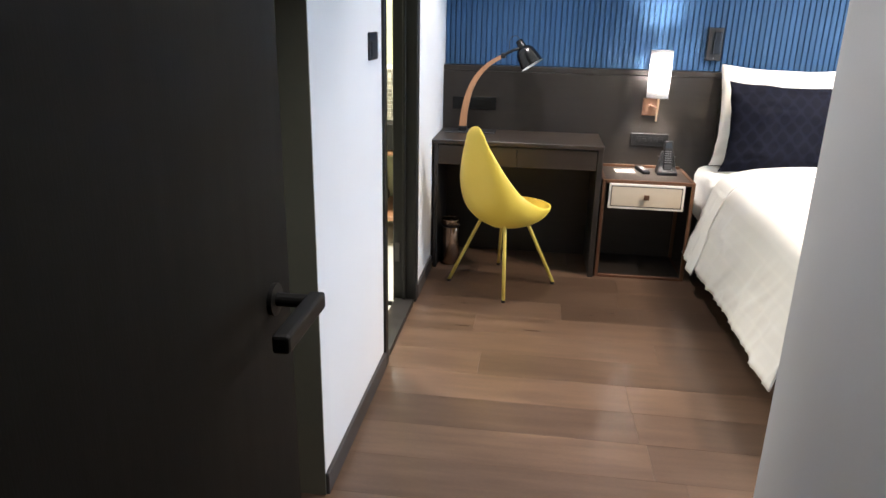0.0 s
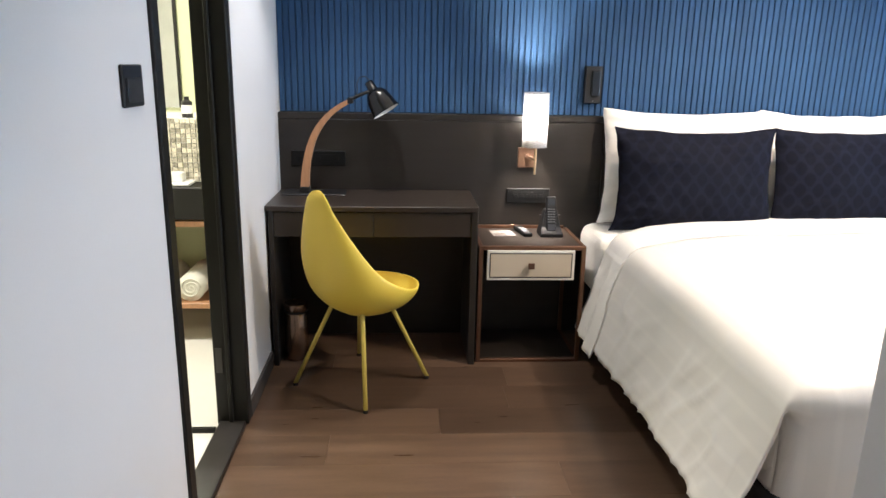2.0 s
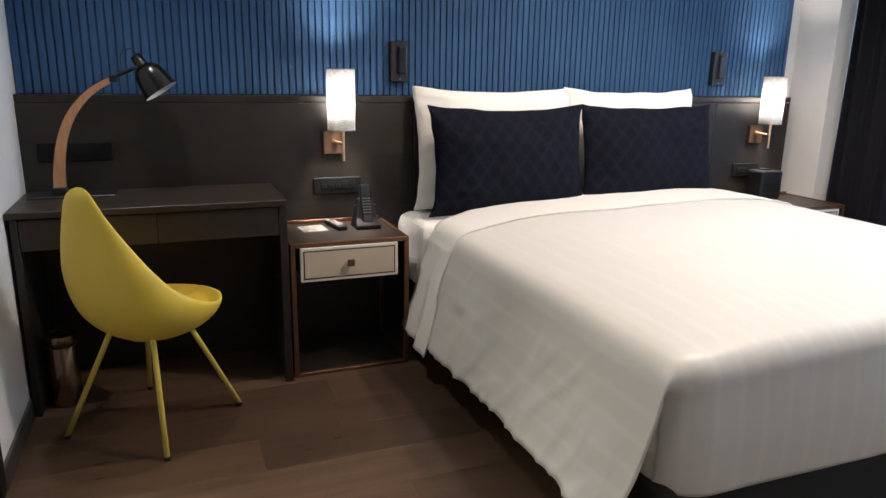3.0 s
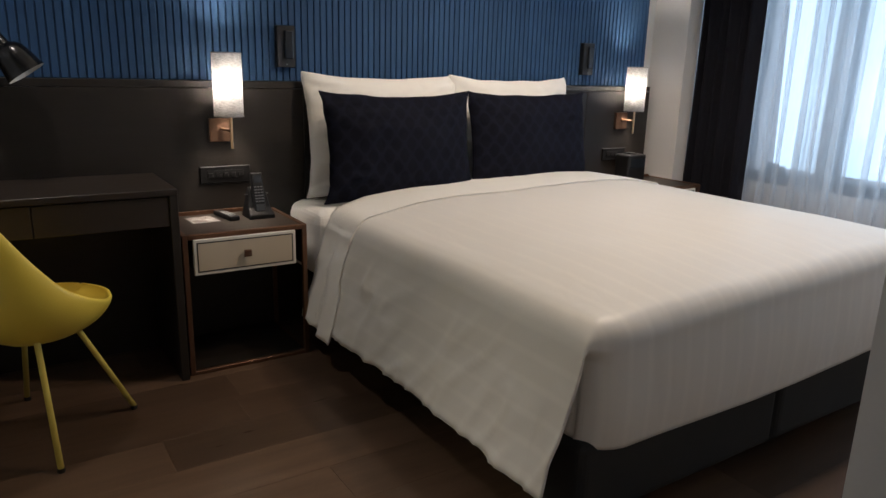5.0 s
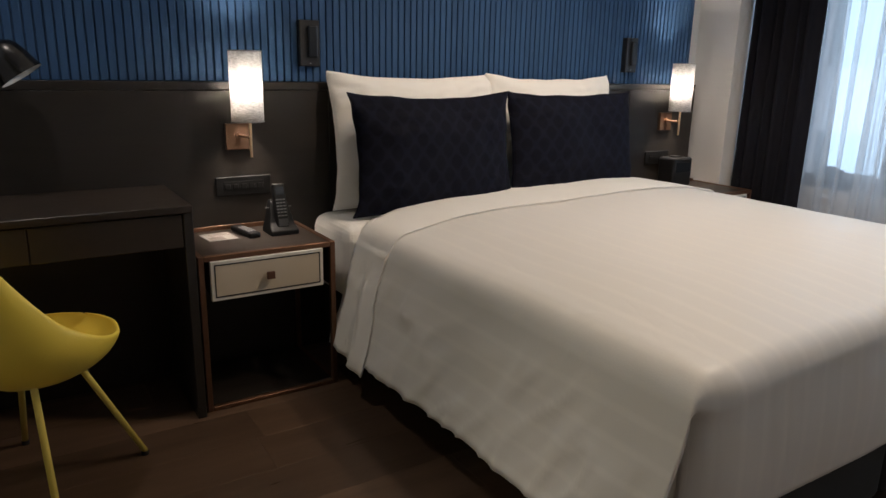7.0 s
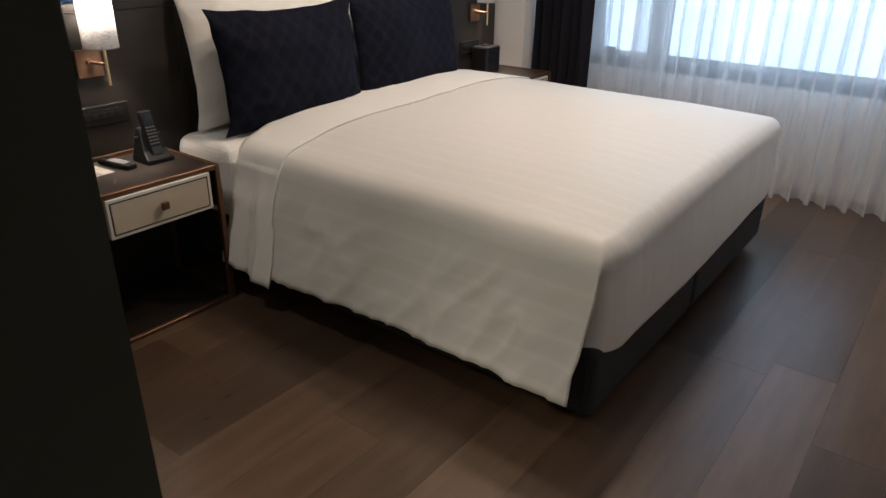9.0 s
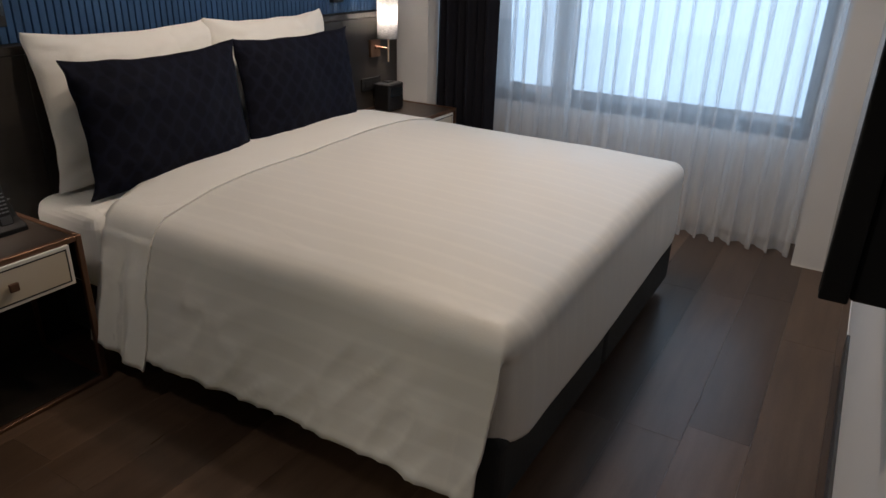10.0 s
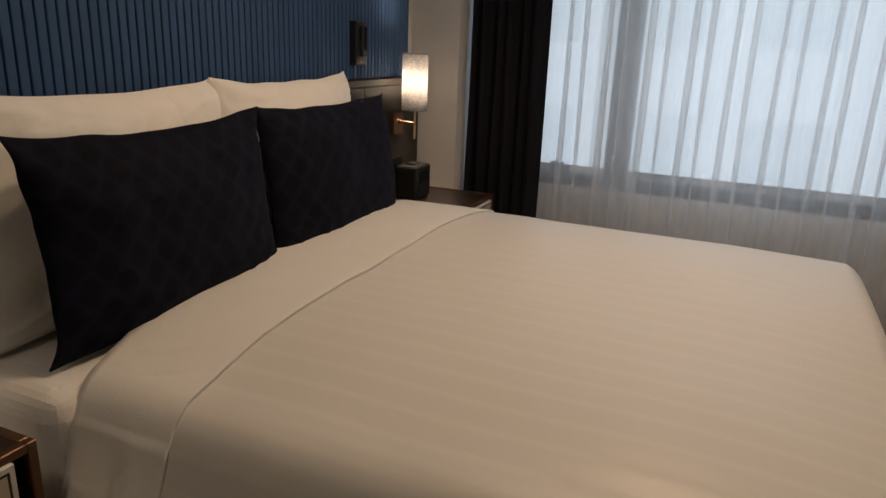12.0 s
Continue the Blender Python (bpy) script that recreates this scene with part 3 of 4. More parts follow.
bmesh.ops.transform(b, matrix=tip @ q, verts=b.verts)
s1 = P("shade", b, ENAMEL, "black metal shade", True)
b = lathe([(r - 0.002, z) for r, z in reversed(prof[3:])] + [(0.0005, 0.100)], 36)
bmesh.ops.transform(b, matrix=tip @ q, verts=b.verts)
P("shade_lining", b, LAMPIN, "white enamelled inside", True)
P("bulb", (lambda bb: (bmesh.ops.create_uvsphere(bb, u_segments=16, v_segments=10, radius=0.022, matrix=tip @ q @ Matrix.Translation((0, 0, 0.05))), bb)[1])(bmesh.new()), WHITE, "unlit white bulb", True)
P("cord", tube([(0.452, 4.885, 1.30), (0.43, 4.887, 1.318), (0.405, 4.889, 1.312), (0.392, 4.889, 1.285), (0.395, 4.888, 1.25), (0.385, 4.886, 1.225)], 0.0022, 6), PLASTIC, smooth=True)


# ---- waste bin ----
wb = thing("waste_bin", "bronze metal waste bin under the desk", "bin", (0.106, 4.665, 0.0))
part("body", lathe([(0.001, 0.002), (0.052, 0.002), (0.055, 0.006), (0.055, 0.232), (0.053, 0.234)], 32), BINMETAL, wb, smooth=True)
part("band", lathe([(0.0535, 0.234), (0.0562, 0.236), (0.0562, 0.243), (0.0535, 0.245)], 32), PLASTIC, wb, "black band")
part("lid", lathe([(0.053, 0.245), (0.0555, 0.247), (0.0555, 0.276), (0.0535, 0.279), (0.051, 0.276), (0.001, 0.275)], 32), BINMETAL, wb, smooth=True)


# ---- wall lamps ----
def sconce(x, label):
    t = thing("wall_lamp", label, "lamp", (x, HEAD, 0.995), "bedside wall lamps")
    b = box(-0.066, 0.030, -0.018, 0.0, -0.112, -0.012, 0.002)
    part("backplate", b, COPPER, t, "square copper backplate")
    b = rod((-0.018, -0.018, -0.055), (-0.018, -0.030, -0.055), 0.012)
    rod((-0.018, -0.028, -0.055), (0.008, -0.088, -0.060), 0.006, bm=b)
    part("arm", b, COPPER, t)
    b = rod((0.008, -0.090, -0.135), (0.008, -0.090, 0.012), 0.0055)
    part("stem", b, BRASS, t, "thin brass stem")
    sh = part("shade", lathe([(0.0605, 0.0), (0.0605, 0.131), (0.0605, 0.262)], 40), SHADE, t, "lit cylindrical linen shade", smooth=True)
    sh.location = (0, -0.090, 0)
    thicken(sh, 0.0012)
    for z in (0.0, 0.258):
        ring = part("rim", lathe([(0.0612, z), (0.0622, z + 0.001), (0.0622, z + 0.003), (0.0612, z + 0.004)], 40), KEYGREY, t)
        ring.location = (0, -0.090, 0)
    b = rod((0.0, -0.090, 0.012), (0.0, -0.090, 0.075), 0.014)
    part("lamp_holder", b, WHITE, t)
    lamp("bedside_bulb", "POINT", (x, HEAD - 0.090, 0.995 + 0.138), 33.0, (1.0, 0.84, 0.66), 0.045)
    return t


sconce(1.252, "lit wall lamp with linen shade above the nightstand by the desk")
sconce(3.712, "lit wall lamp with linen shade above the nightstand by the curtains")


# ---- reading lights ----
def reading_light(x):
    t = thing("reading_light", "small black folded reading light on the slatted wall", "lamp", (x, 5.060, 1.293), "reading lights above the pillows")
    b = box(-0.043, 0.043, -0.030, 0.012, -0.091, 0.091, 0.003)
    part("case", b, PLASTIC, t, "black case")
    part("swivel_head", box(-0.012, 0.030, -0.046, -0.0305, -0.055, 0.070, 0.006, 2), SCREEN, t, "glossy black swivel head")
    part("indicator", rod((0.0, -0.031, -0.078), (0.0, -0.0325, -0.078), 0.003, seg=8), KEYGREY, t)
    return t


reading_light(1.559)
reading_light(3.420)


# ---- sockets and switches ----
def plate(name, x0, x1, z0, z1, units, label):
    t = thing(name, label, "socket", ((x0 + x1) / 2, HEAD, (z0 + z1) / 2))
    w, h = (x1 - x0) / 2, (z1 - z0) / 2
    part("plate", box(-w, w, -0.009, 0, -h, h, 0.003), PLATE, t)
    part("inset", box(-w + 0.03, w - 0.03, -0.0105, -0.009, -h + 0.022, h - 0.018, 0.001), PLATE, t, "recessed inset")
    for i in range(units):
        x = -w + 0.045 + (2 * w - 0.09) * i / max(1, units - 1)
        part("button", box(x - 0.011, x + 0.011, -0.0125, -0.0105, -0.011, 0.009, 0.001), PLATE, t)
    return t


plate("socket_panel", 1.138, 1.358, 0.700, 0.776, 5, "black socket and switch panel above the nightstand")
plate("socket_panel", 3.560, 3.755, 0.690, 0.765, 4, "black socket panel behind the bedside box")
plate("desk_socket", 0.060, 0.325, 0.880, 0.955, 3, "black double socket on the headboard above the desk")
sw = thing("light_switch", "dark square light switch on the white wall", "switch", (0.0, 3.145, 1.314))
part("plate", box(0, 0.009, -0.058, 0.058, -0.046, 0.046, 0.003), PLASTIC, sw)
part("rocker", box(0.009, 0.0125, -0.046, 0.046, -0.036, 0.018, 0.002), PLASTIC, sw, "wide rocker")

# ---- things on the nightstand ----
NT = 0.571
ph = thing("phone", "black cordless telephone leaning in its tall cradle", "phone", (1.336, 4.83, NT))
b = bmesh.new()
ring_z = ((0.0, 0.056, -0.055, 0.055), (0.018, 0.055, -0.055, 0.054), (0.045, 0.048, -0.020, 0.052), (0.120, 0.034, 0.010, 0.046), (0.128, 0.030, 0.016, 0.042))
rings = [[b.verts.new(p) for p in ((-w, y0, z), (w, y0, z), (w, y1, z), (-w, y1, z))] for z, w, y0, y1 in ring_z]
for lo, hi in zip(rings, rings[1:]):
    for j in range(4):
        b.faces.new((lo[j], lo[(j + 1) % 4], hi[(j + 1) % 4], hi[j]))
b.faces.new(rings[0][::-1])
b.faces.new(rings[-1])
bmesh.ops.bevel(b, geom=b.edges[:], offset=0.004, segments=2, affect="EDGES", profile=0.5)
part("cradle", b, HANDSET, ph)
hs = part("handset", box(-0.025, 0.025, -0.014, 0.014, -0.085, 0.090, 0.008, 3), HANDSET, ph)
hs.matrix_basis = pose(0, -0.004, 0.103, -16)
KEYDIM = plain("dim_grey_keys", (0.10, 0.103, 0.108), 0.5)
for r in range(6):
    for c in range(3):
        part("key", box(-0.0185 + c * 0.0130, -0.0085 + c * 0.0130, -0.0160, -0.0140, -0.038 + r * 0.0125, -0.033 + r * 0.0125), KEYDIM, hs)
part("lower_panel", box(-0.018, 0.018, -0.0152, -0.0140, -0.076, -0.048, 0.0005), plain("grey_panel_plastic", (0.028, 0.029, 0.032), 0.35), hs)
part("display", box(-0.016, 0.016, -0.0152, -0.0140, 0.045, 0.074), SCREEN, hs)
part("arm", rod((-0.052, 0.020, 0.098), (0.052, 0.020, 0.098), 0.0022), KEYDIM, ph)

rc = thing("remote_control", "black remote control lying on the nightstand", "remote control")
part("body", box(-0.023, 0.023, -0.085, 0.085, 0.0, 0.021, 0.007, 3), HANDSET, rc)
kb = bmesh.new()
for r in range(7):
    for c in range(3):
        box(-0.014 + c * 0.011, -0.006 + c * 0.011, -0.055 + r * 0.014, -0.048 + r * 0.014, 0.0195, 0.0228, bm=kb)
part("keys", kb, KEYGREY, rc, "grey keys")
part("window", box(-0.015, 0.015, 0.045, 0.066, 0.0198, 0.0208), KEYGREY, rc)
rc.matrix_world = pose(1.208, 4.868, NT, 0, 0, 9)

cd = thing("printed_card", "small printed card lying on the nightstand", "card")
part("sheet", box(-0.055, 0.055, -0.060, 0.060, 0.0, 0.0012), plain("printed_paper", (0.36, 0.34, 0.32), 0.5), cd)
kb = bmesh.new()
box(-0.045, 0.012, -0.05, 0.0, 0.0012, 0.0016, bm=kb)
for r in range(4):
    box(-0.045, 0.045 - 0.012 * (r % 2), 0.012 + r * 0.011, 0.017 + r * 0.011, 0.0012, 0.0016, bm=kb)
part("printing", kb, plain("print_ink", (0.20, 0.17, 0.15), 0.5), cd)
cd.matrix_world = pose(1.105, 4.866, NT, 0, 0, 5)

bx = thing("radio_alarm", "black box shaped bedside radio on the nightstand", "radio", (3.730, 4.915, NT))
part("body", box(-0.078, 0.078, -0.058, 0.058, 0.004, 0.165, 0.012, 3), PLASTIC, bx)
part("display", box(-0.060, 0.060, -0.0600, -0.0575, 0.085, 0.140, 0.001), SCREEN, bx)
part("dock", box(-0.030, 0.030, -0.020, 0.030, 0.165, 0.172, 0.003), PLASTIC, bx)
part("feet", box(-0.070, 0.070, -0.050, 0.050, 0.0, 0.004), PLASTIC, bx)


# ---- bed ----
BX0, BX1, BY0, TOP = 1.562, 3.392, 3.035, 0.606
bed = thing("bed", "double bed with charcoal divan base and white mattress", "bed", (2.465, 4.0, 0))
for x0, x1 in ((BX0 + 0.01, 2.438), (2.446, BX1)):
    under(part("base", box(x0, x1, BY0 + 0.005, 4.99, 0.052, 0.290, 0.028, 4), NAVYBASE, smooth=False, label="charcoal fabric divan base"), bed)
for x0, x1 in ((BX0 + 0.10, 2.40), (2.49, BX1 - 0.08)):
    under(part("plinth", box(x0, x1, BY0 + 0.07, 4.95, 0.0, 0.056), BLACK), bed)
b = box(BX0 + 0.012, BX1 - 0.012, BY0 + 0.03, 4.99, 0.292, TOP - 0.035, 0.07, 6)
box(BX0 - 0.040, BX1, 4.62, 4.992, 0.30, TOP + 0.004, 0.06, 6, bm=b)
under(part("mattress", b, LINEN, label="mattress in a fitted white sheet"), bed)


def profile(s, r, steep=90):
    """Across a rounded shoulder, which falls off at that many degrees: how far in from the edge and how far down."""
    top = radians(steep)
    if s >= r:
        return s, 0.0
    u = r - s
    a = min(u / r, top)
    rest = max(0.0, u - r * top)
    return r - r * math.sin(a) - rest * math.cos(top), r * (1 - math.cos(a)) + rest * math.sin(top)


def duvet_point(s, t, lift=0.0):
    """s runs across from the edge by the desk, t from the foot to the head; negative values hang down."""
    W, r = BX1 - BX0, 0.085
    left = s < W / 2
    sl = s if left else W - s
    steep = 74 if left else 92
    dx, dz = profile(sl, r, steep)
    dy, ez = profile(t, 0.065)
    hang = max(0.0, dz - r * (1 - math.cos(radians(steep))))
    fall = max(0.0, ez - r)
    x = dx
    wave = noise.noise(Vector((0.7, t * 3.6, 1.3))) * 0.017 + noise.noise(Vector((3.7, t * 8.0, 2.3))) * 0.008
    x += wave * smoothstep(0.02, 0.35, hang) * (1 if left else 0.3)
    y = dy
    z = TOP - (dz ** 4 + (ez * max(0.0, 1 - hang / 0.05)) ** 4) ** 0.25
    z += 0.012 * math.exp(-((sl - 0.005) / 0.035) ** 2 - ((t + 0.035) / 0.035) ** 2) * (1 if left else 0.3)
    if hang > 0 and t < r:
        y = dy * max(0, 1 - hang * 4) + (t if t > 0.1 else (t + 0.045) * 0.1 / 0.145) * min(1, hang * 4)
    y += 0.034 * (1 - smoothstep(-0.02, 0.13, sl)) * (1 - smoothstep(0.0, 0.4, t)) * (1 - 0.7 * smoothstep(0, 0.35, hang)) * (1 if left else 0.5)
    y += 0.035 * smoothstep(0, 0.35, hang) * (1 - smoothstep(0, 0.35, t))
    y -= 0.012 * math.sin(min(1, fall / 0.3) * math.pi)
    # the filling: high in the middle, rounding off over the last half metre
    flat0 = 1 - smoothstep(0.0, 0.04, hang)
    fa = 1 - (1 - min(max(sl, 0), 0.60) / 0.60) ** 2.2
    fb = 1 - (1 - min(max(t, 0), 0.55) / 0.55) ** 2.2
    z += 0.062 * fa * (0.25 + 0.75 * fb) + 0.034 * smoothstep(0.0, W, s) * flat0
    n1 = noise.noise(Vector((s * 2.1, t * 2.4, 0.0)))
    n2 = noise.noise(Vector((s * 6.5 + 3, t * 5.0, 5.0)))
    n3 = noise.noise(Vector((s * 11.0 + t * 8.0, t * 5.0 - s * 7, 9.0)))
    n4 = 1 - abs(noise.noise(Vector((t * 7.5 + s * 6.0, s * 1.8 - t * 1.6, 11.0)))) * 4.0
    flat = 1 - smoothstep(0.0, 0.04, hang)
    z += (0.008 * n1 + 0.0025 * n2) * flat * smoothstep(-0.02, 0.15, t)
    side = smoothstep(0.0, 0.14, hang)
    x -= side * (0.006 * n1 + 0.004 * n2 + 0.006 * max(0, n3) + 0.011 * max(0, n4) ** 2)
    y += smoothstep(0.0, 0.1, fall) * (0.005 * n1 + 0.004 * n2)
    if lift:
        if hang > 0:
            x -= lift
        z += lift * flat
    X = BX0 + x if left else BX1 - x
    return (X, BY0 - 0.012 + y, z)


duvet = thing("duvet", "white striped sateen duvet, tucked at the foot", "duvet", (2.465, 3.9, TOP))
W = BX1 - BX0
r_ = 0.085
s_edge = -0.425
hem = lambda t: -0.012 * math.sin(min(1, max(0, t) / 1.3) * math.pi) + 0.006 * noise.noise(Vector((t * 3.1, 0, 4))) + 0.003 * noise.noise(Vector((t * 8, 2, 4)))
SS = span(s_edge, -0.06, 22) + span(-0.045, 0.10, 16) + span(0.13, W - 0.13, 60) + span(W - 0.10, W + 0.045, 14) + span(W + 0.07, W + 0.27, 10)
TT = span(-0.045, 0.10, 14) + span(0.13, 1.50, 120)


def main_sheet(s, t):
    if s < -0.05:
        k = (s + 0.05) / (s_edge + 0.05)
        s2 = -0.05 + (s_edge + 0.05 - hem(t) * 2) * k
        return duvet_point(s2, t)
    return duvet_point(s, t)


def foot_sheet(s, t):
    c = smoothstep(0.0, 0.10, W - s)
    p = duvet_point(max(0.09, min(W - 0.09, s)), t)
    z = p[2] - (0.030 * math.sin(math.pi * min(1, max(0, s / W))) + 0.012 * max(0.0, s / W)) * smoothstep(-0.08, -0.29, t) - 0.012 * noise.noise(Vector((s * 1.7, 7, 0))) * smoothstep(-0.1, -0.29, t)
    drop = smoothstep(0.02, -0.06, t)
    y = p[1] + 0.020 * (1 - c) + 0.030 * (1 - smoothstep(-0.02, 0.13, s)) - drop * (0.007 * max(0, noise.noise(Vector((s * 9, t * 1.2, 3)))) * (1 - smoothstep(-0.10, -0.28, t)) + 0.004 * noise.noise(Vector((s * 3.5, t * 2, 8))))
    # round the corner and a little way along the side
    r = 0.07
    u = r + 0.02 - s
    if u > 0:
        a = min(u / r, math.pi / 2)
        rest = max(0.0, u - r * math.pi / 2)
        x, y = BX0 + 0.02 + r - r * math.sin(a), y + r * (1 - math.cos(a)) + rest
    else:
        x = BX0 + s
    return (x, y, z)


TF = span(-0.308, -0.065, 20)


def whole(s, t):
    return foot_sheet(s, t) if t < -0.05 and s >= 0 else main_sheet(s, max(t, -0.045))


b = grid(whole, SS, TF + TT, lambda s, t: (s, t))
k = len(TF) + len(TT) - 1
b.faces.ensure_lookup_table()
nf = len(TF) - 1
gone = [b.faces[i * k + j] for i in range(len(SS) - 1) if SS[i] < 0 or SS[i + 1] > W for j in range(nf + 1)]
bmesh.ops.delete(b, geom=gone, context="FACES")
ob = under(part("cover", b, SATEEN, smooth=True), duvet)
thicken(ob, 0.009)
b = grid(foot_sheet, span(-0.35, 0.02, 12), span(-0.295, -0.055, 20), lambda s, t: (s, t))
ob = under(part("tucked_corner", b, SATEEN, smooth=True), duvet)
thicken(ob, 0.006)

# the part turned back below the pillows
def seam_t(s):
    return 1.312 + 0.045 * smoothstep(-0.10, 0.85, s) + 0.008 * noise.noise(Vector((s * 5, 1, 1))) - 0.03 * smoothstep(1.2, 1.9, s) - 0.03 * smoothstep(-0.05, -0.42, s) + 0.034 * (1 - smoothstep(0.2, 1.0, s))


def back_sheet(s, k):
    t0, t1 = seam_t(s), 1.60 + 0.12 * smoothstep(-0.1, 0.5, s)
    t = t0 + (t1 - t0) * k
    lift = 0.009 if k > 0.0005 else 0.002
    p = duvet_point(s if s > -0.05 else -0.05 + (s + 0.05) * (0.99 + 0.10 * (1 - k)), t, lift * (1 - 0.5 * k))
    side = smoothstep(0.02, -0.15, s)
    ridge = math.exp(-((k - 0.30 - 0.10 * s) / 0.10) ** 2) - 0.6 * math.exp(-((k - 0.52) / 0.10) ** 2)
    return (p[0] - 0.014 * ridge * side, p[1], p[2])


b = grid(back_sheet, SS, [0, 0.001, 0.02, 0.05, 0.10, 0.16, 0.22, 0.28, 0.34, 0.40, 0.46, 0.52, 0.58, 0.64, 0.7, 0.82, 0.92, 1.0], lambda s, k: (s, 3 + k))
ob = under(part("turned_back_hem", b, LINEN, smooth=True, label="plain white turned back edge"), duvet)
ob.data.set_sharp_from_angle(angle=radians(50))
thicken(ob, 0.003)


# ---- pillows ----
def pillow(name, w, h, t, material, label, at, lean, turn=0.0, seed=0, pinch=0.09):
    th = thing(name, label, "pillow", (0, 0, 0), "pillows on the bed")

    def pt(u, v, side):
        e = max(0.0, 1 - abs(u) ** 2.6) ** 0.62 * max(0.0, 1 - abs(v) ** 2.6) ** 0.62
        x = u * w / 2 * (1 - pinch * 0.6 * (1 - v * v)) * (1 + (-0.010 if v > 0 else 0.035) * abs(u * v) ** 9)
        z = v * h / 2 * (1 - pinch * (1 if v > 0 else 0.15) * (1 - u * u))
        n = noise.noise(Vector((u * 1.6 + seed, v * 1.4, seed + side))) * 0.016 + noise.noise(Vector((u * 4 + seed, v * 3.5, side))) * 0.006
        fold = 1 - abs(noise.noise(Vector((u * 2.2 + v * 1.5 + seed, v * 4.5 - u * 2, seed * 2.0)))) * 4
        n += 0.034 * max(0, fold) ** 2 * (abs(u * v) ** 0.5)
        corner = (abs(u) * abs(v)) ** 3
        crease = 0.013 * corner * math.sin(11 * (abs(u) - abs(v)) + seed + u)
        z += (0.5 * h * 0.012 * v * abs(u * v) ** 9) + 0.007 * noise.noise(Vector((u * 3.0, seed, v))) * abs(v) ** 3
        x += 0.006 * noise.noise(Vector((v * 4.0, seed + 9, u))) * abs(u) ** 3
        return (x, side * (t / 2 * e + n * e + 0.001) + crease, z + h / 2)
    us = [math.sin(a) for a in span(-math.pi / 2, math.pi / 2, 45)]
    b = bmesh.new()
    for side in (-1, 1):
        g = grid(lambda u, v: pt(u, v, side), us if side < 0 else us[::-1], us, lambda u, v: (u * w / 2, v * h / 2))
        join(b, g)
    bmesh.ops.remove_doubles(b, verts=b.verts, dist=0.0025)
    part("cushion", b, material, th, smooth=True)
    # a fine piped seam round the edge
    edge = [(u, -1) for u in us] + [(1, v) for v in us[1:]] + [(u, 1) for u in us[::-1][1:]] + [(-1, v) for v in us[::-1][1:]]
    part("seam", tube([pt(u, v, 1) for u, v in edge], 0.0024, 6), material, th, smooth=True)
    th.matrix_world = pose(*at, lean, 0, turn)
    return th


pillow("white_pillow", 0.83, 0.56, 0.17, LINEN, "white cotton pillow leaning on the headboard, desk side", (2.012, 4.885, 0.628), -8, 0.0, 1)
pillow("white_pillow", 0.80, 0.56, 0.17, LINEN, "white cotton pillow leaning on the headboard, curtain side", (2.790, 4.885, 0.628), -8, 0.0, 7)
pillow("navy_pillow", 0.79, 0.485, 0.17, JACQUARD, "navy patterned pillow in front of a white one, desk side", (2.005, 4.715, 0.628), -9, 1.0, 3, 0.11)
pillow("navy_pillow", 0.77, 0.480, 0.17, JACQUARD, "navy patterned pillow in front of a white one, curtain side", (2.775, 4.715, 0.634), -9, -1.0, 5, 0.08)


# ---- curtains ----
def curtain(name, label, material, y0, y1, x, amp, pitch, z0, z1, seed, thick, flare=0.0, fold=0.0):
    t = thing(name, label, "curtain", (x, (y0 + y1) / 2, z0))
    n = int((y1 - y0) / pitch * 20)

    def pt(y, k):
        z = z0 + (z1 - z0) * k
        ph = y / pitch * math.tau + 1.3 * noise.noise(Vector((y * 2.3, seed, 0.4 * z))) + seed
        a = amp * (0.75 + 0.5 * noise.noise(Vector((y * 5, seed + 4, 0))))
        if fold:
            q = (0.5 + 0.5 * math.cos(ph)) ** 2.4
            sharp, over = 1.0 - 2.2 * q, fold * math.sin(ph) * q * (1 + 0.3 * noise.noise(Vector((y * 9, 2.0, z))))
        else:
            sharp, over = math.sin(ph) + 0.25 * math.sin(2 * ph + 0.6), 0.0
        d = a * sharp * (1 - 0.12 * k)
        foot = flare * (1 - smoothstep(0.0, 0.06, k))
        return (x + d - foot * (0.6 + 0.4 * math.sin(ph)), y + 0.010 * math.sin(ph * 0.5 + z) - over, z)
    ks = [0, 0.008, 0.02, 0.035, 0.06] + span(0.1, 1.0, 22)
    b = grid(pt, span(y0, y1, n), ks)
    ob = under(part("cloth", b, material, smooth=True), t)
    if thick:
        thicken(ob, thick)
    if fold:
        hem_cloth = grid(lambda y, k: tuple(c + d for c, d in zip(pt(y, k), (-0.0015, 0, 0))), span(y0, y1, n), [0, 0.004, 0.008, 0.012, 0.016])
        under(part("hem", hem_cloth, material, smooth=True, label="double hem of sheer cloth"), t)
    return t


curtain("sheer_curtain", "white sheer curtain hanging to the floor across the window", SHEER, 2.575, 4.46, 4.205, 0.046, 0.096, 0.006, 2.48, 0.0, 0, 0.060, 0.048)
curtain("sheer_curtain", "gathered end of a white sheer curtain at the window bar", SHEER, 3.93, 4.16, 4.265, 0.020, 0.038, 0.02, 2.48, 3.0, 0, 0.0, 0.012)
curtain("dark_curtain", "dark lined curtain drawn back beside the nightstand", DARKCURT, 4.405, 4.812, 4.125, 0.032, 0.068, 0.008, 2.48, 2.0, 0.003, 0.0)

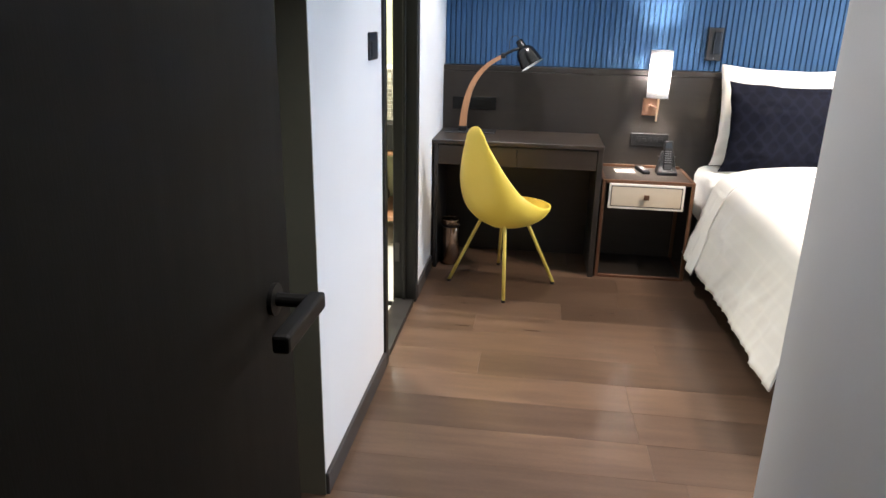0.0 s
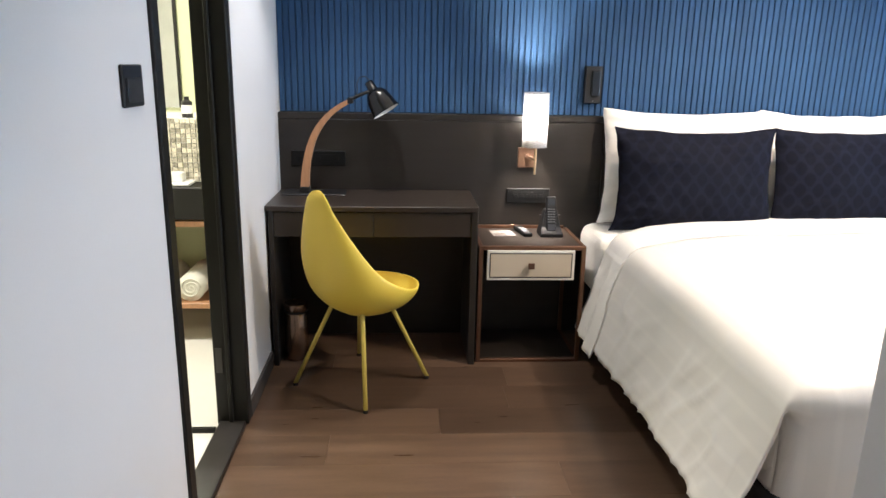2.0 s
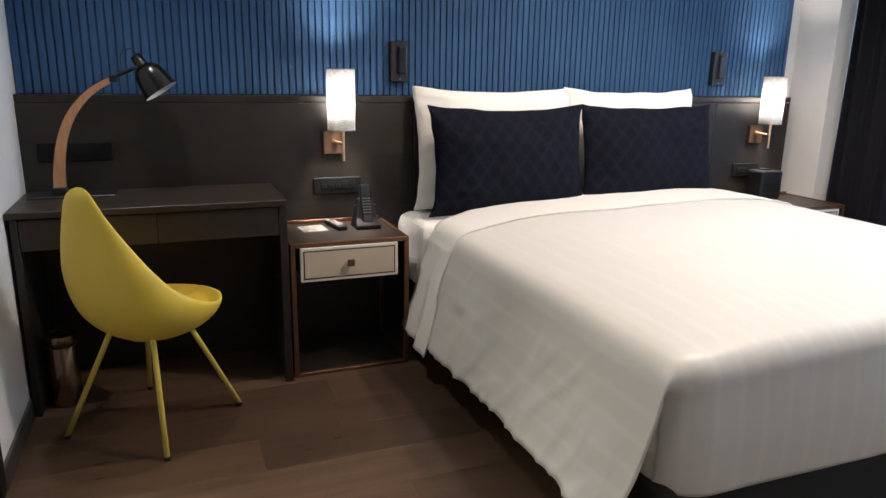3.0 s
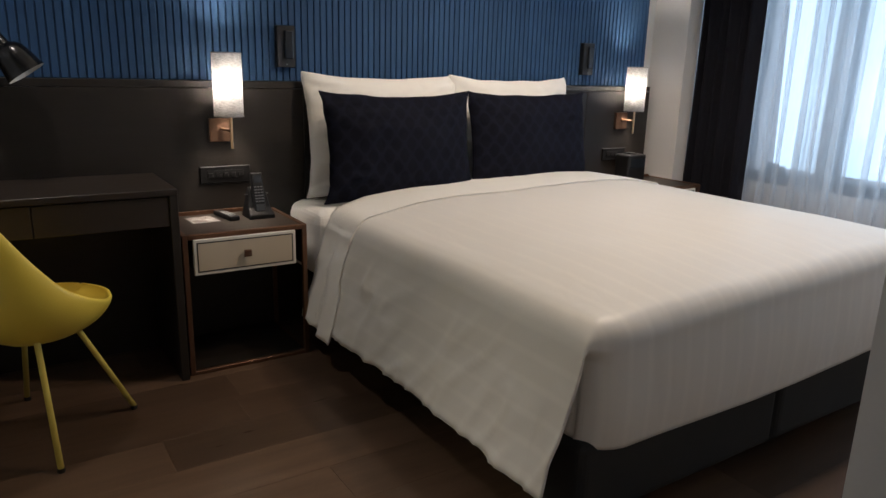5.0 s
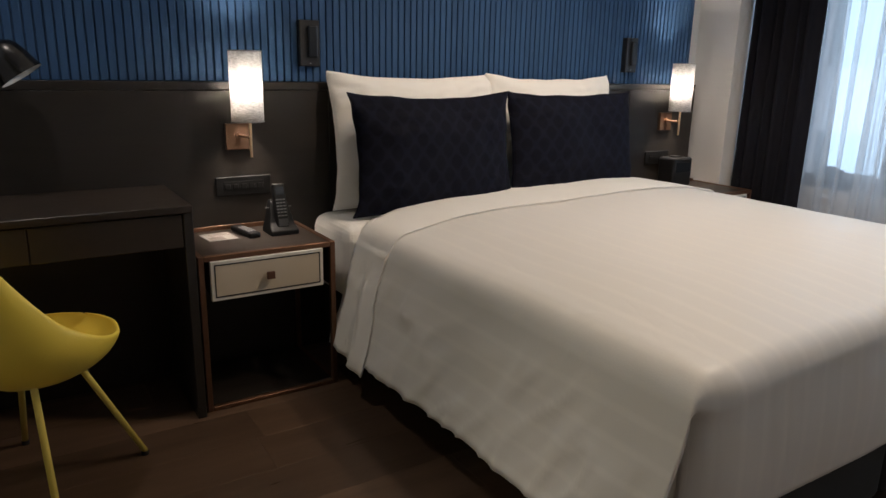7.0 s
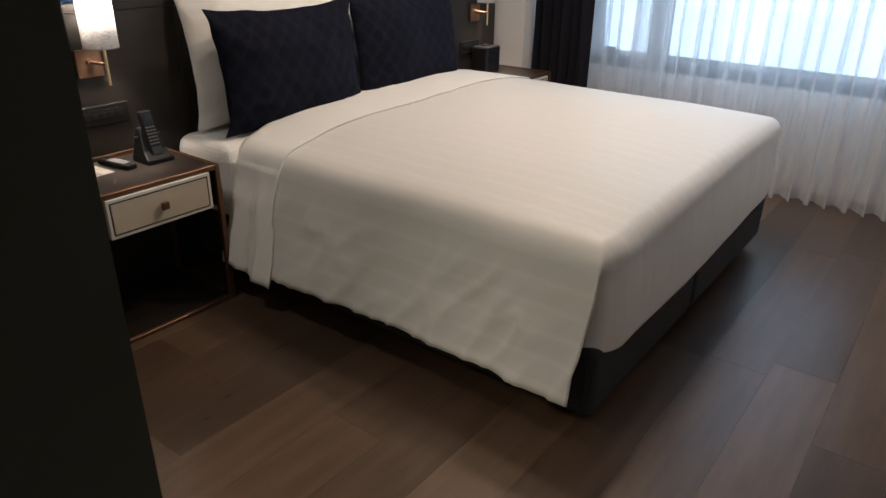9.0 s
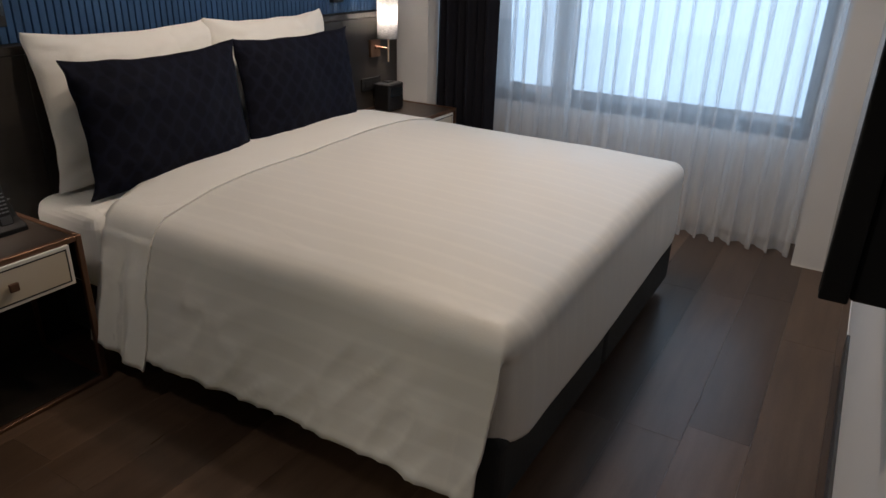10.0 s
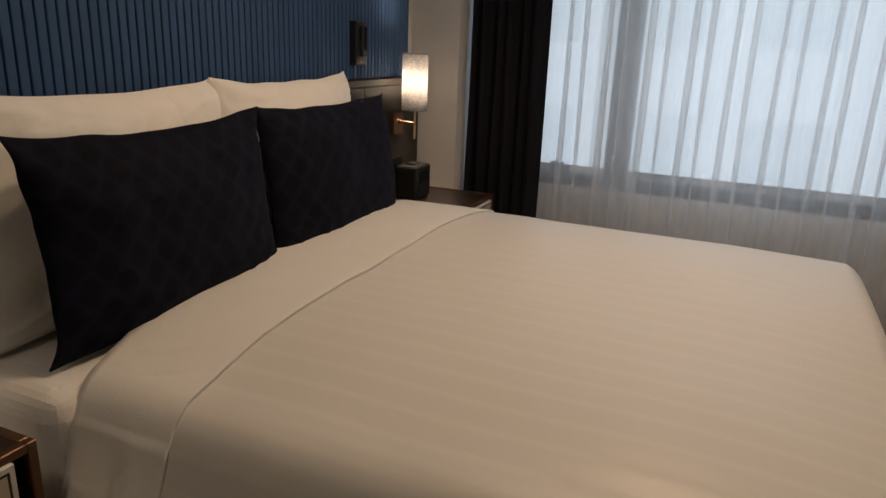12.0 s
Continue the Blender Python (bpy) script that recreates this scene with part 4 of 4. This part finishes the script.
# ---- screen on the wall ----
tv = thing("television", "black flat television on a deep bracket on the wall", "television", (2.22, 2.34, 0.86))
under(part("casing", box(1.68, 2.76, 2.370, 2.424, 0.860, 1.485, 0.005, 2), PLATE, label="black plastic casing"), tv)
under(part("screen", box(1.70, 2.74, 2.424, 2.4255, 0.870, 1.470), SCREEN, label="glossy dark glass"), tv)
under(part("rear_housing", box(1.70, 2.72, 2.280, 2.370, 0.860, 1.40, 0.01, 2), PLATE), tv)
under(part("bracket", box(2.0, 2.46, TVY + 0.001, 2.285, 1.0, 1.3), BLACK), tv)


# ---- entry door ----
door = thing("door_2", "dark entry door standing open into the hall", "door", (0.162, 0.84, 0))
door["kind"] = "structure"
D = lambda name, bm, m, label="", smooth=False: part(name, bm, m, door, label, smooth)
D("leaf", box(-0.022, 0.022, 0.0, 0.925, 0.008, 2.06, 0.002), OLIVE, "dark laminate door leaf")
b = lathe([(0.0005, 0.0), (0.026, 0.0), (0.026, 0.007), (0.0005, 0.009)], 28)
rose = D("rose", b, BLACK)
rose.matrix_basis = pose(0.022, 0.848, 0.990, 0, 90, 0)
b = rod((0.024, 0.848, 0.990), (0.096, 0.848, 0.990), 0.011)
box(0.078, 0.104, 0.694, 0.862, 0.976, 1.004, 0.005, 2, bm=b)
D("door_handle", b, BLACK, "black lever handle")
D("hinge", rod((0.0, -0.004, 0.30), (0.0, -0.004, 0.40), 0.008), BLACK)
b = box(0.17, 0.195, 0.62, 0.815, 0, 2.08)
box(1.095, 1.12, 0.62, 0.815, 0, 2.08, bm=b)
box(0.195, 1.095, 0.62, 0.815, 2.062, 2.08, bm=b)
structure("door_frame", b, BLACK, "dark frame of the entry door")

# ---- bathroom things ----
van = thing("vanity", "dark washstand with open wooden shelves under a basin counter", "washstand", (-0.9, 5.1, 0))
under(part("counter", box(-1.75, -0.20, 4.82, 5.395, 0.640, 0.795, 0.004), BLACK, label="thick black counter"), van)
for z in (0.600, 0.185):
    under(part("shelf", box(-1.75, -0.20, 4.84, 5.395, z, z + 0.028, 0.002), OAK, label="light wood shelf"), van)
under(part("back_panel", box(-1.75, -0.20, 5.36, 5.395, 0.03, 0.64), GREENWALL), van)
under(part("side_panel", box(-0.20, -0.175, 4.84, 5.395, 0.0, 0.795), BLACK), van)
for k in range(4):
    rt = thing("rolled_towel", "rolled white towel on the washstand shelf", "towel", (-0.44 - 0.155 * k, 4.87, 0.213 + 0.068), "rolled towels on the washstand")
    b = tube([(0, 0.0, 0), (0, 0.30, 0)], 0.068, 20)
    part("roll", b, TOWEL, rt, smooth=True)
    sp = [(0.055 * (1 - i / 40) * math.cos(i * 0.45), -0.001, 0.055 * (1 - i / 40) * math.sin(i * 0.45)) for i in range(38)]
    part("edge", tube(sp, 0.004, 6), TOWEL, rt, smooth=True)
structure("tiled_ledge", box(-1.75, -0.20, 4.975, 5.398, 0.797, 1.105), WHITE, "white tiled ledge behind the washstand")
tr = thing("soap_tray", "white ceramic tray with a box on the washstand counter", "tray", (-0.47, 4.90, 0.795))
part("dish", box(-0.07, 0.07, -0.055, 0.055, 0.0, 0.018, 0.005), WHITE, tr)
part("box", box(-0.045, 0.03, -0.035, 0.035, 0.018, 0.06, 0.004), WHITE, tr)
structure("mirror", box(-1.7, -0.585, 5.385, 5.395, 1.13, 2.1), MIRROR, "wide bathroom mirror")
structure("mirror_edge", box(-0.583, -0.570, 5.38, 5.398, 1.13, 2.1), BLACK)
bt = thing("bottle", "small black bottle on the tiled ledge", "bottle", (-0.44, 5.03, 1.105))
part("body", lathe([(0.001, 0), (0.026, 0), (0.026, 0.075), (0.012, 0.085), (0.012, 0.10), (0.001, 0.10)], 20), PLASTIC, bt)
part("label", lathe([(0.0264, 0.02), (0.0264, 0.06)], 20), WHITE, bt, "pale paper label")

# ---- outside ----
ground = structure("ground", box(4.6, 80, -50, 60, -12.1, -12.0), mat("asphalt", (0.06, 0.06, 0.06), 0.9), "street far below")
fac = thing("apartment_building", "pale apartment building across the street", "building", (16, 4, -12))
under(part("wall", box(16, 22, -14, 22, -12, 14), FACADE), fac)
fw = bmesh.new()
for i in range(14):
    for k in range(8):
        y, z = -13.0 + i * 2.5, -11.0 + k * 3.1
        box(15.93, 15.99, y, y + 1.5, z, z + 1.7, bm=fw)
under(part("windows", fw, FACWIN, kind="stuff"), fac)


# ---- pieces: slats, planks, tiles ----
slat_me = None
n = int(3.94 / 0.031)
for i in range(n):
    if slat_me is None:
        o = part("slat", box(0.0, 0.0262, 5.060, 5.0745, 1.141, H - 0.001, 0.0022), BLUE, slat_wall)
        slat_me = o.data
    else:
        o = new("slat", slat_me)
        o.parent = slat_wall
    o.location = (0.002 + i * 0.031, 0, 0)

PW = 0.205
random.seed(4)
ROW0 = 3.925 - PW * 22


def plank(x0, x1, y0, y1):
    g = 0.0002
    return part("plank", box(x0 + g, x1 - g, y0 + g, y1 - g, -0.014, 0.0, 0.0004), PLANK, floor)


JOINT = {22: 0.757, 21: 0.336, 20: 1.17}
for i in range(28):
    y0, y1 = ROW0 + i * PW, ROW0 + (i + 1) * PW
    xmin, xmax = (-0.9 if y1 < 2.5 else 0.0), (HALLX if y1 < TVY else 4.38)
    if y0 < 2.465 < y1:
        xmin = -0.9
    y0, y1 = max(y0, -0.6), min(y1, 5.0)
    if y1 - y0 < 0.02:
        continue
    L = 1.22
    start = JOINT.get(i, xmin + random.uniform(0.2, 1.2))
    while start > xmin:
        start -= L
    x = start
    while x < xmax:
        a, c = max(x, xmin), min(x + L, xmax)
        if c - a > 0.03:
            p = plank(a, c, y0, y1)
            # each board shows another stretch of the grain
            p.data.transform(Matrix.Translation((-a, -y0 - i * 0.7, 0)))
            p.location = (a, y0 + i * 0.7, 0)
        x += L
mz = bmesh.new()
for i in range(28):
    for k in range(13):
        x, z = -0.90 + i * 0.0245, 0.800 + k * 0.0236
        box(x, x + 0.0205, 4.968 - 0.001 * ((i * 7 + k * 5) % 3), 4.9745, z, z + 0.0205, bm=mz)
MOSAIC = mat("mosaic_tile", (0.60, 0.56, 0.45), 0.2, 0.2, vary=0.2, scale=40, bump=0)
mn, ml = MOSAIC.node_tree.nodes, MOSAIC.node_tree.links
geo, gr, gm = mn.new("ShaderNodeNewGeometry"), mn.new("ShaderNodeMapRange"), mn.new("ShaderNodeMath")
gr.inputs["To Min"].default_value, gr.inputs["To Max"].default_value = 0.45, 1.35
gm.operation = "MULTIPLY"
ml.new(geo.outputs["Random Per Island"], gr.inputs["Value"])
ml.new(mn[MOSAIC["hsv"]].inputs["Value"].links[0].from_socket, gm.inputs[0])
ml.new(gr.outputs[0], gm.inputs[1])
ml.new(gm.outputs[0], mn[MOSAIC["hsv"]].inputs["Value"])
structure("mosaic", mz, MOSAIC, "gold and white mosaic strip")
bpy.data.objects["mosaic"]["kind"] = "stuff"
